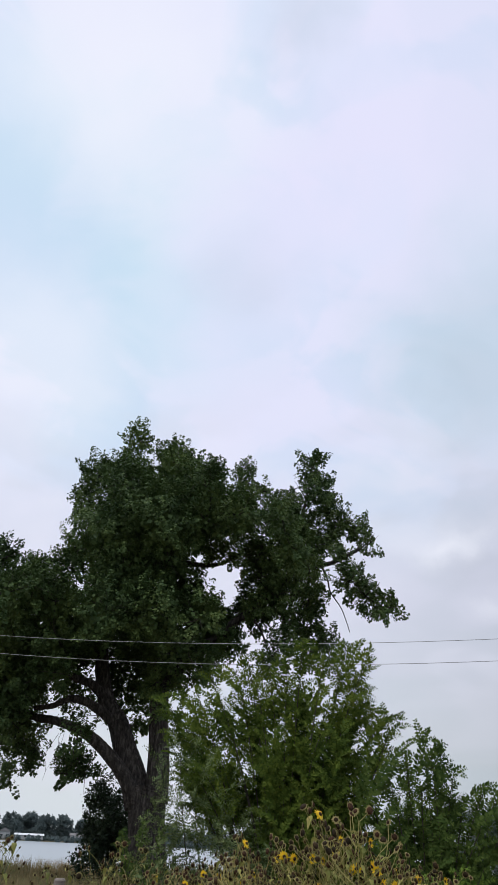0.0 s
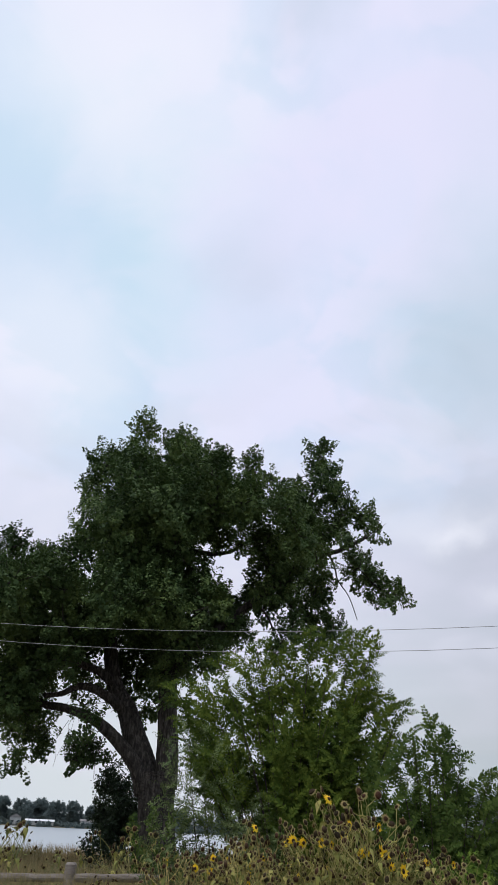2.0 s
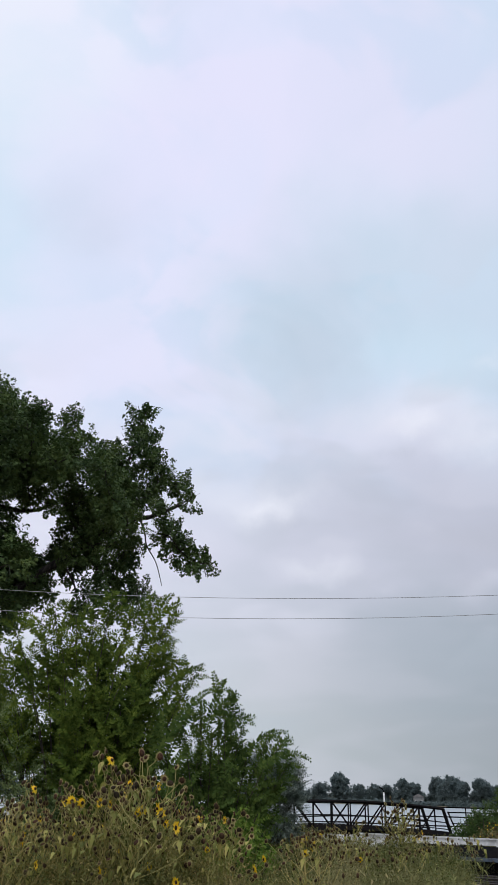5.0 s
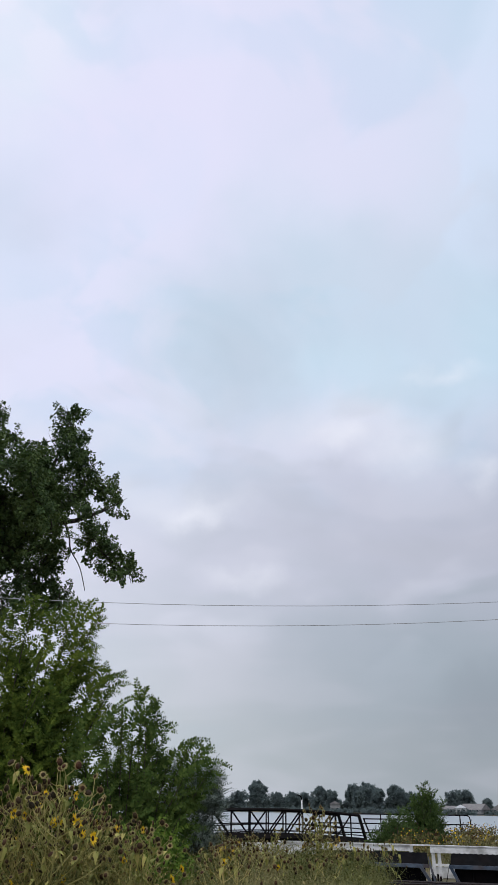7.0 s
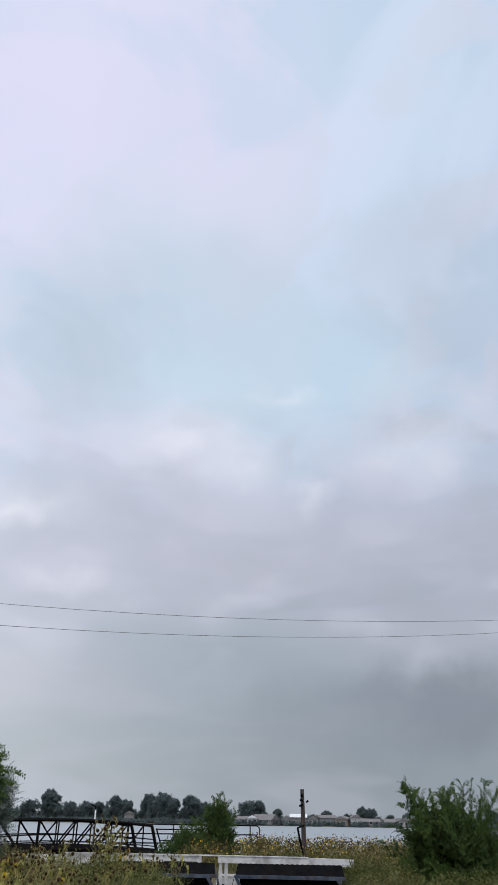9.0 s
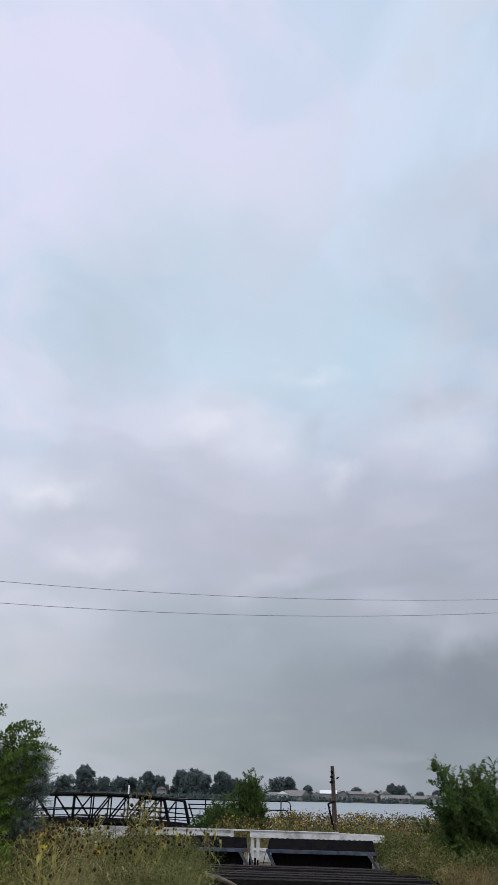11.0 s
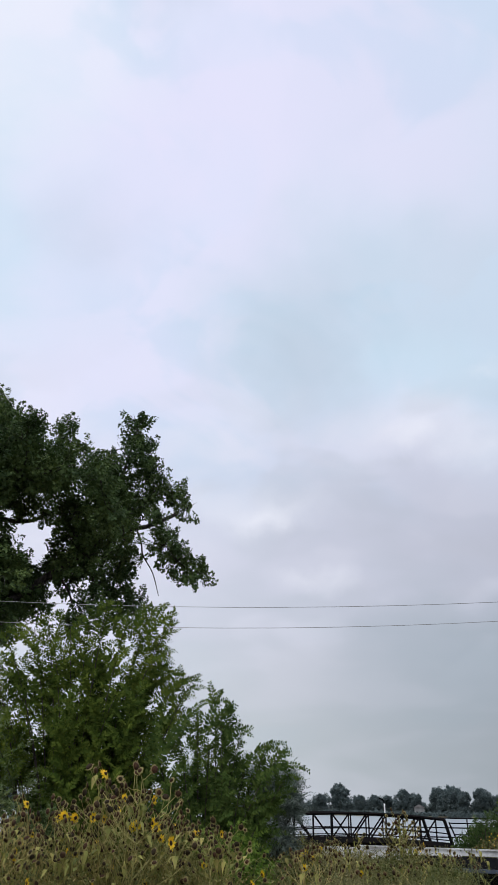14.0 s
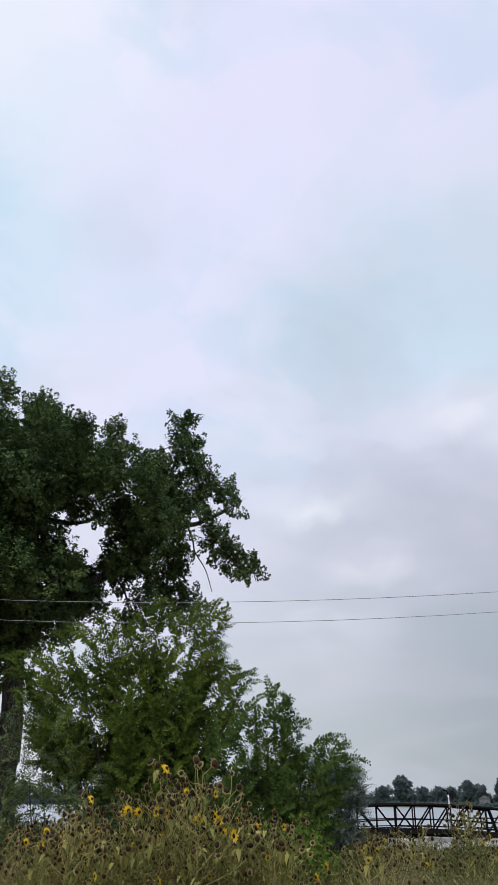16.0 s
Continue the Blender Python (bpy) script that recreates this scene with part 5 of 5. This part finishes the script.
def house(az, r, w, h, depth, wall, roof, rise, turn, label, gable_front=False):
    x, y = far_place(az - 0.3, r + 8)
    ob = thing("house", (x, y, -0.7), label, "house", "far shore houses")
    ob.rotation_euler = (0, 0, radians(-az + turn))
    part("body", Geo().box((0, 0, h / 2), (w, depth, h)).mesh("body", wall), ob)
    g = Geo()
    a, b = (w / 2 + 0.4, depth / 2 + 0.4)
    if gable_front:
        g.add([(-a, -b, h), (a, -b, h), (a, b, h), (-a, b, h), (0, -b, h + rise), (0, b, h + rise)], [(0, 1, 4), (3, 5, 2), (1, 2, 5, 4), (0, 4, 5, 3), (0, 3, 2, 1)])
    else:
        g.add([(-a, -b, h), (a, -b, h), (a, b, h), (-a, b, h), (-a, 0, h + rise), (a, 0, h + rise)], [(0, 1, 5, 4), (2, 3, 4, 5), (0, 4, 3), (1, 2, 5), (0, 3, 2, 1)])
    part("roof", g.mesh("roof", roof), ob)
    n = max(2, int(w / 3))
    for i in range(n):
        u = -w / 2 + w * (i + 0.5) / n
        for z in ([1.4] if h < 4 else [1.4, 4.0]):
            win = part("window", Geo().box((u, -depth / 2 - 0.03, z), (1.3, 0.1, 1.1)).mesh("window", WALL_WHITE), ob)
            part("pane", Geo().box((u, -depth / 2 - 0.08, z), (1.1, 0.06, 0.9)).mesh("pane", GLASS_DARK), win)


house(35.4, 402, 9, 2.2, 8, WALL_WHITE, ROOF_GREY, 1.3, 5, "white far-shore house with grey roof")
house(37.0, 400, 11, 1.9, 9, WALL_GREY, ROOF_GREY, 2.6, -28, "far-shore house with broad grey roof")
house(38.5, 400, 6, 2.0, 8, WALL_WHITE, ROOF_GREY, 2.2, 0, "small white gabled house by the lake", True)
house(39.3, 412, 8, 3.4, 8, WALL_GREY, ROOF_WHITE, 1.6, 0, "far building with white metal roof")
house(41.2, 405, 9, 3.4, 9, WALL_GREY, ROOF_GREY, 1.3, 20, "two-storey tan lakeside house")
house(42.4, 400, 6, 2.9, 8, WALL_TAN, ROOF_GREY, 1.4, -16, "beige gabled lakeside house", True)
house(44.0, 402, 12, 1.9, 9, WALL_GREY, ROOF_GREY, 1.5, 4, "long low grey lakeside house")
house(45.7, 404, 7, 1.9, 8, WALL_GREY, ROOF_GREY, 1.5, 0, "low grey lakeside house")
house(40.3, 400, 5, 2.4, 6, WALL_WHITE, ROOF_GREY, 1.9, 0, "small white gabled house by the lake", True)
house(43.2, 398, 5, 3.6, 6, WALL_WHITE, ROOF_GREY, 1.4, 10, "narrow white lakeside house", True)
house(46.6, 400, 6, 2.4, 6, WALL_WHITE, ROOF_GREY, 1.6, -8, "small white gabled house by the lake", True)
house(36.1, 399, 5, 2.6, 6, WALL_WHITE, ROOF_WHITE, 1.5, 0, "small white lakeside house", True)
house(48.5, 404, 11, 3.0, 8, WALL_WHITE, ROOF_GREY, 1.6, 0, "white far-shore house with grey roof")
house(27.6, 412, 5, 3.6, 6, WALL_GREY, ROOF_GREY, 1.4, 0, "grey house between far trees", True)
house(-13.3, 399, 13, 1.9, 7, WALL_WHITE, ROOF_WHITE, 0.8, 0, "long low white building on the far shore")
house(-14.9, 399, 5, 3.0, 5, WALL_WHITE, ROOF_GREY, 1.6, 0, "small white building on the far shore", True)
house(-16.9, 400, 9, 4.0, 6, WALL_BRICK, ROOF_GREY, 1.4, 0, "orange-brown building on the far shore")
house(-10.2, 401, 6, 2.6, 5, WALL_WHITE, ROOF_GREY, 1.0, 0, "small white shed among far trees")


# ---------- wild sunflowers ----------
def disc_mesh(name, r, depth, mat, sides=12):
    g = Geo()
    prof = ((0.55, -0.6), (0.95, -0.25), (1.0, 0.15), (0.8, 0.62), (0.4, 0.9))
    vs, fs = [], []
    for k, z in prof:
        vs += [(r * k * math.cos(2 * math.pi * i / sides), r * k * math.sin(2 * math.pi * i / sides), depth * z) for i in range(sides)]
    for j in range(len(prof) - 1):
        fs += [(j * sides + i, j * sides + (i + 1) % sides, (j + 1) * sides + (i + 1) % sides, (j + 1) * sides + i) for i in range(sides)]
    fs += [tuple(range(sides - 1, -1, -1)), tuple(range((len(prof) - 1) * sides, len(prof) * sides))]
    return g.add(vs, fs).mesh(name, mat, True)


def ring_mesh(name, n, r0, r1, w, lift, mat, seed, layers=1):
    """A ring of pointed petals or bracts."""
    rng = np.random.default_rng(seed)
    g = Geo()
    for lay in range(layers):
        for i in range(n):
            a = 2 * math.pi * (i + 0.5 * lay + rng.normal() * 0.12) / n
            ln = r1 * rng.uniform(0.62, 1.15) * (1 - 0.1 * lay)
            c, s = math.cos(a), math.sin(a)
            up = lift * rng.uniform(0.4, 1.3) * (1 - 0.6 * lay)

            def at(r, side_, z):
                return (c * r - s * side_, s * r + c * side_, z)

            m_ = (r0 + ln) / 2
            g.add([at(r0, -w * 0.3, 0), at(m_, -w / 2, up * 0.6), at(ln, 0, up), at(m_, w / 2, up * 0.6), at(r0, w * 0.3, 0)], [(0, 1, 2, 3, 4)])
    return g.mesh(name, mat)


HEAD_DISC = disc_mesh("seed_disc", 0.026, 0.015, SEED)
HEAD_DISC_SMALL = disc_mesh("seed_disc_small", 0.019, 0.012, SEED)
FLOWER_DISC = disc_mesh("flower_disc", 0.017, 0.012, SEED)
BRACTS = [ring_mesh("bracts", 13, 0.019, 0.041, 0.014, -0.010 + 0.012 * k, BRACT, 40 + k, 2) for k in range(2)]
PETALS = [ring_mesh("petals", 11, 0.013, 0.054, 0.019, 0.016 - 0.040 * k, PETAL, 50 + k, 2) for k in range(2)]


def leaf_mesh(seed, droop):
    rng = np.random.default_rng(seed)
    g = Geo()
    L, w = 0.12, 0.075
    vs, fs = [], []
    for i, (s, k) in enumerate(((0.0, 0.04), (0.18, 0.85), (0.4, 1.0), (0.7, 0.55), (1.0, 0.02))):
        z = -droop * s * s * L + rng.normal() * 0.004
        vs += [(s * L, -w / 2 * k, z + 0.012 * k * rng.uniform(0.2, 1.4)), (s * L, 0, z), (s * L, w / 2 * k, z + 0.012 * k * rng.uniform(0.2, 1.4))]
        if i:
            j = 3 * i
            fs += [(j - 3, j - 2, j + 1, j), (j - 2, j - 1, j + 2, j + 1)]
    return g.add(vs, fs).mesh("leaf", LEAF_SUNFLOWER, True)


SUN_LEAVES = [leaf_mesh(80 + k, 0.3 + 0.35 * k) for k in range(4)]


def turn_to(d, roll=0.0):
    """A rotation whose z axis points along d."""
    return (Vector(d).to_track_quat("Z", "Y").to_matrix().to_4x4()) @ Matrix.Rotation(roll, 4, "Z")


def sunflower(seed, h, heads, flowers, leaves, label, dry=True):
    rng = np.random.default_rng(seed)
    plant = thing("sunflower_plant", (0, 0, -50), label, "wild sunflower", "wild sunflowers")
    g = Geo()
    top = Vector((rng.normal() * 0.10 * h, rng.normal() * 0.08 * h, h * 0.93))
    main = curve((0, 0, -0.05), top, rng, 9, 0.05)
    g.tube(main, [0.0068 - 0.0005 * i for i in range(9)], 5, cap=False)
    anchors = []
    for i in range(heads + flowers):
        s = rng.uniform(0.35, 0.98) if i else 1.0
        k = s * 8
        p = main[min(int(k), 7)].lerp(main[min(int(k) + 1, 8)], k % 1) if s < 1 else main[8]
        az = rng.uniform(0, 6.283)
        out = (1.05 - s) * h * 0.42 + 0.06
        tip = p + Vector((math.cos(az) * out, math.sin(az) * out, rng.uniform(0.35, 1.0) * (h * 1.0 - p.z) * 0.9 + 0.04))
        tip.z = min(tip.z, h * rng.uniform(0.90, 1.02))
        br = curve(p, tip, rng, 6, 0.07, 0.06)
        g.tube(br, [0.0036, 0.0033, 0.0030, 0.0028, 0.0026, 0.0024], 4, cap=False)
        anchors.append((tip, br[-1] - br[-2], br))
    part("stem", g.mesh("stem", STALK_DRY if dry else STALK_GREEN), plant)
    for i, (tip, d, br) in enumerate(anchors):
        yellow = i >= heads
        facing = Vector((rng.normal() * 1.0, -abs(rng.normal()) * 0.8 - (0.15 if yellow else 0.0), rng.uniform(-0.5, 0.9)))
        m = Matrix.Translation(tip) @ turn_to(facing, rng.uniform(0, 6))
        if yellow:
            hd = part("flower", FLOWER_DISC, plant, "yellow petals round a dark disc")
            hd.matrix_basis = m
            part("corolla", PETALS[i % 2], hd)
        else:
            k = rng.uniform(0.75, 1.15)
            hd = part("seed_head", HEAD_DISC if rng.random() < 0.65 else HEAD_DISC_SMALL, plant)
            hd.matrix_basis = m @ Matrix.Diagonal((k, k, k, 1))
            part("calyx", BRACTS[i % 2], hd)
    for i in range(leaves):
        if i % 2 and anchors:
            br = anchors[int(rng.integers(len(anchors)))][2]
            p = br[int(rng.integers(1, 5))]
        else:
            p = main[int(rng.integers(2, 8))]
        az = rng.uniform(0, 6.283)
        d = Vector((math.cos(az), math.sin(az), rng.uniform(-0.7, 0.3)))
        k = rng.uniform(0.35, 0.85)
        lf = part("leaf", SUN_LEAVES[int(rng.integers(4))], plant)
        lf.matrix_basis = Matrix.Translation(p) @ Vector(d).to_track_quat("X", "Z").to_matrix().to_4x4() @ Matrix.Diagonal((k, k, k, 1))
    return plant


TALL = [sunflower(100 + i, 1.6, 15 + i % 4, (1, 2, 1, 1, 0, 2)[i], 25, ("drying wild sunflower with dark seed heads and yellow blooms", "drying wild sunflower with many dark seed heads")[i in (2, 4)]) for i in range(6)]
SHORT = [sunflower(200 + i, 1.05, 9, (1, 0, 0)[i], 16, ("green wild sunflower with a yellow bloom in grass", "wild sunflower with dark seed heads in grass")[i > 0], dry=i == 1) for i in range(3)]
used = set()


def plant_at(kinds, x, y, h, rng):
    src = kinds[int(rng.integers(len(kinds)))]
    h = h / (1.05 if src in SHORT else 1.6)
    w = max(h, 0.8) * rng.uniform(0.9, 1.05)
    m = Matrix.Translation((x, y, ground_z(x, y))) @ Matrix.Rotation(rng.uniform(-0.7, 0.7), 4, "Z") @ Matrix.Diagonal((w, w, h, 1))
    if src.name not in used:
        used.add(src.name)
        src.matrix_basis = m
        return src
    return copy_thing(src, m @ Matrix.Diagonal((*(1 / k for k in src.scale), 1)))


rng = np.random.default_rng(77)
for i in range(36):  # the tall stand in front of the elm shrub
    x = -0.45 + 2.55 * (i + rng.random()) / 36
    y = rng.uniform(7.7, 9.4)
    plant_at(TALL, x, y, 1.98 - 0.36 * abs(x - 1.05) - rng.uniform(0, 0.40), rng)
for i in range(20):  # lower plants to either side
    x = rng.uniform(-1.6, 3.0)
    plant_at(TALL if x > 0.3 else TALL[4:5], x, rng.uniform(7.6, 9.2), rng.uniform(1.05, 1.35), rng)
for i in range(29):  # beyond the fence, against the lake
    plant_at(TALL[4:5] + SHORT[1:], rng.uniform(-5.4, -1.4), rng.uniform(12.2, 15.0), rng.uniform(1.05, 1.62), rng)
for i in range(40):  # the weedy mound
    a = radians(rng.uniform(15, 29))
    r = rng.uniform(11.5, 17)
    plant_at(SHORT, r * math.sin(a), r * math.cos(a), rng.uniform(0.85, 1.12), rng)
for az, r, h in ((25.4, 14.0, 1.55), (25.9, 14.3, 1.42), (24.9, 14.2, 1.35), (25.6, 13.8, 1.2), (26.3, 14.0, 1.18), (30.6, 14.5, 1.08), (30.2, 14.8, 1.0), (31.0, 14.2, 0.95), (29.8, 14.0, 1.05)):
    x, y = far_place(az, r)
    plant_at(TALL[3:4] if h > 1.1 else SHORT[1:], x, y, h, rng)
rng = np.random.default_rng(58)
for i in range(5):  # loose plants at the foot of the willow
    plant_at(TALL, rng.uniform(-1.1, 0.3), rng.uniform(8.6, 10.2), rng.uniform(1.25, 1.55), rng)
for src in TALL + SHORT:
    if src.name not in used:
        src.location = (-3.0, 13.5, ground_z(-3.0, 13.5))


# ---------- grass and the far sunflower field ----------
def blades(spots, rng, height, width, lean):
    """Curved grass blades at (x, y) spots: two quads each."""
    n = len(spots)
    z = np.array([ground_z(x, y) for x, y in spots])
    b = np.column_stack([spots, z])
    h = height * rng.uniform(0.5, 1.15, (n, 1))
    az = rng.uniform(0, 6.283, n)
    d = np.column_stack([np.cos(az), np.sin(az), np.zeros(n)])
    face = rng.uniform(-1.0, 1.0, n)
    s = np.column_stack([np.cos(face), np.sin(face), np.zeros(n)])
    k = np.abs(rng.normal(size=(n, 1))) * lean
    p1 = b + np.array([0, 0, 0.55]) * h + d * h * k * 0.3
    p2 = b + np.array([0, 0, 1.0]) * h * (1 - 0.25 * np.clip(k, 0, 1)) + d * h * k
    w = width * rng.uniform(0.6, 1.3, (n, 1))
    lo = np.stack([b - s * w / 2, b + s * w / 2, p1 + s * w * 0.42, p1 - s * w * 0.42], 1)
    hi = np.stack([p1 - s * w * 0.42, p1 + s * w * 0.42, p2 + s * w * 0.06, p2 - s * w * 0.06], 1)
    return np.concatenate([lo, hi])


def spread(n, az0, az1, r0, r1, rng, keep=None):
    out = []
    while len(out) < n:
        a = radians(rng.uniform(az0, az1))
        r = math.sqrt(rng.uniform(r0 * r0, r1 * r1))
        x, y = r * math.sin(a), r * math.cos(a)
        if keep and not keep(x, y):
            continue
        if noise.noise(Vector((x * 0.8, y * 0.8, 4.0))) + rng.uniform(-0.5, 0.5) > -0.15:
            out.append((x, y))
    return np.array(out)


def off_deck(x, y):
    q = Vector((x, y, 0)) - HEAD
    u, v = q.dot(U), q.dot(V)
    return not (-2.6 < u < (5.0 if v < -4 else 4.3) and -8.2 < v < 0.8)


rng = np.random.default_rng(91)
grass = new("grass", quads("grass", blades(spread(60000, -24, 16, 6.8, 19, rng), rng, 0.86, 0.006, 0.42), GRASS_DRY))
tagged(grass, "tall dry tan grass round the fence and shrubs", "grass", kind="stuff")
grass = new("grass", quads("grass", blades(spread(16000, -18, 1, 8.2, 11.2, rng), rng, 1.0, 0.006, 0.3), GRASS_DRY))
tagged(grass, "thick tan grass in front of the rail fence", "grass", kind="stuff")
grass = new("grass", quads("grass", blades(spread(60000, 13, 29.8, 9.5, 19, rng, off_deck), rng, 0.80, 0.006, 0.6), GRASS_GREEN))
tagged(grass, "tall olive green grass on the weedy mound", "grass", kind="stuff")
grass = new("grass", quads("grass", blades(spread(26000, 40, 60, 17, 23, rng, off_deck), rng, 0.55, 0.010, 0.45), GRASS_DRY))
tagged(grass, "dry tan grass under the rounded shrub", "grass", kind="stuff")
grass = new("grass", quads("grass", blades(spread(26000, 5, 60, 22, 40, rng, off_deck), rng, 0.34, 0.014, 0.35), GRASS_GREEN))
tagged(grass, "rank grass behind the white rail", "grass", kind="stuff")
grass = new("grass", quads("grass", blades(spread(20000, -25, 12, 19, 44, rng), rng, 0.65, 0.014, 0.35), GRASS_DRY))
tagged(grass, "dry grass beneath the cottonwood", "grass", kind="stuff")


def sunflower_field():
    """Stalks, leaves, yellow blooms and dark heads, too many to count."""
    rng = np.random.default_rng(93)
    ob = thing("sunflower_field", (0, 0, 0), "field of wild sunflowers with yellow blooms at the lake edge", "sunflowers", kind="stuff")
    spots = spread(2600, 31, 60, 25.5, 39, rng, off_deck)
    z = np.array([ground_z(x, y) for x, y in spots])
    h = rng.uniform(0.6, 1.0, len(spots))
    tops = np.column_stack([spots, z + h]) + rng.normal(size=(len(spots), 3)) * np.array([0.08, 0.08, 0.0])
    st = blades(spots, rng, 0.85, 0.012, 0.08)
    part("stalks", quads("stalks", st, STALK_GREEN), ob)
    n = 26000
    k = rng.integers(len(spots), size=n)
    lp = np.column_stack([spots[k], z[k] + h[k] * rng.uniform(0.25, 0.98, n)]) + rng.normal(size=(n, 3)) * np.array([0.12, 0.12, 0.02])
    part("foliage", quads("foliage", leaf_quads(lp, rng.normal(size=(n, 3)), 0.10, 0.6, rng), LEAF_FIELD), ob)

    def dots(count, r, mat, name, squash):
        k = rng.integers(len(spots), size=count)
        c = tops[k] + rng.normal(size=(count, 3)) * np.array([0.12, 0.12, 0.07]) + np.array([0, 0, 0.02])
        g = Geo()
        for p in c:
            f = Vector((rng.normal() * 0.5, -1, rng.normal() * 0.5)).normalized()
            s = f.cross(Vector((0, 0, 1))).normalized()
            u = s.cross(f)
            q = r * rng.uniform(0.7, 1.2)
            ring = [Vector(p) + (s * math.cos(a) + u * math.sin(a)) * q for a in (0.0, 1.05, 2.09, 3.14, 4.19, 5.24)]
            g.add(ring + [Vector(p) + f * q * squash, Vector(p) - f * q * squash], [(i, (i + 1) % 6, 6) for i in range(6)] + [((i + 1) % 6, i, 7) for i in range(6)])
        part(name, g.mesh(name, mat), ob)

    dots(2200, 0.024, SEED, "seed_heads", 0.7)
    dots(750, 0.022, PETAL, "blooms", 0.3)


sunflower_field()


def weeds(count, az0, az1, r0, r1, height, seed, label, keep=None, leaf=0.045, mat=WEED):
    """Low bushy weeds, a thick uneven cover."""
    rng = np.random.default_rng(seed)
    lobes = []
    for x, y in spread(count, az0, az1, r0, r1, rng, keep):
        g = ground_z(x, y)
        hh = height * rng.uniform(0.55, 1.1) * (0.85 + 0.3 * noise.noise(Vector((x * 0.9, y * 0.9, 1.7))))
        r = rng.uniform(0.13, 0.26)
        lobes += [(x, y, g + hh - r, r), (x + rng.normal() * 0.1, y + rng.normal() * 0.1, g + hh * 0.55, r * 1.1)]
    ob = new("weeds", quads("weeds", sprig_cloud(lobes, rng, 3, 5, 7, leaf * 1.3, 0.3, 0.18, 0.04, 0.12, lift=0.9), mat))
    tagged(ob, label, "weeds", kind="stuff")


weeds(430, 13, 29.6, 9.5, 18, 0.84, 301, "bushy olive weeds on the mound", off_deck)
weeds(300, -24, 14, 7.2, 16, 0.72, 302, "bushy dry weeds round the fence")
weeds(230, -5, 18, 7.2, 9.8, 0.98, 304, "bushy yellow-green weeds among the sunflowers", None, 0.032, LEAF_DRYING)
weeds(260, 39, 58, 17, 27, 0.75, 303, "yellowish weeds beside the gates", off_deck, 0.06)
weeds(80, -1.0, 12.5, 7.9, 9.3, 1.32, 305, "curled drying leaves among the sunflower stems", None, 0.036, LEAF_DRYING)
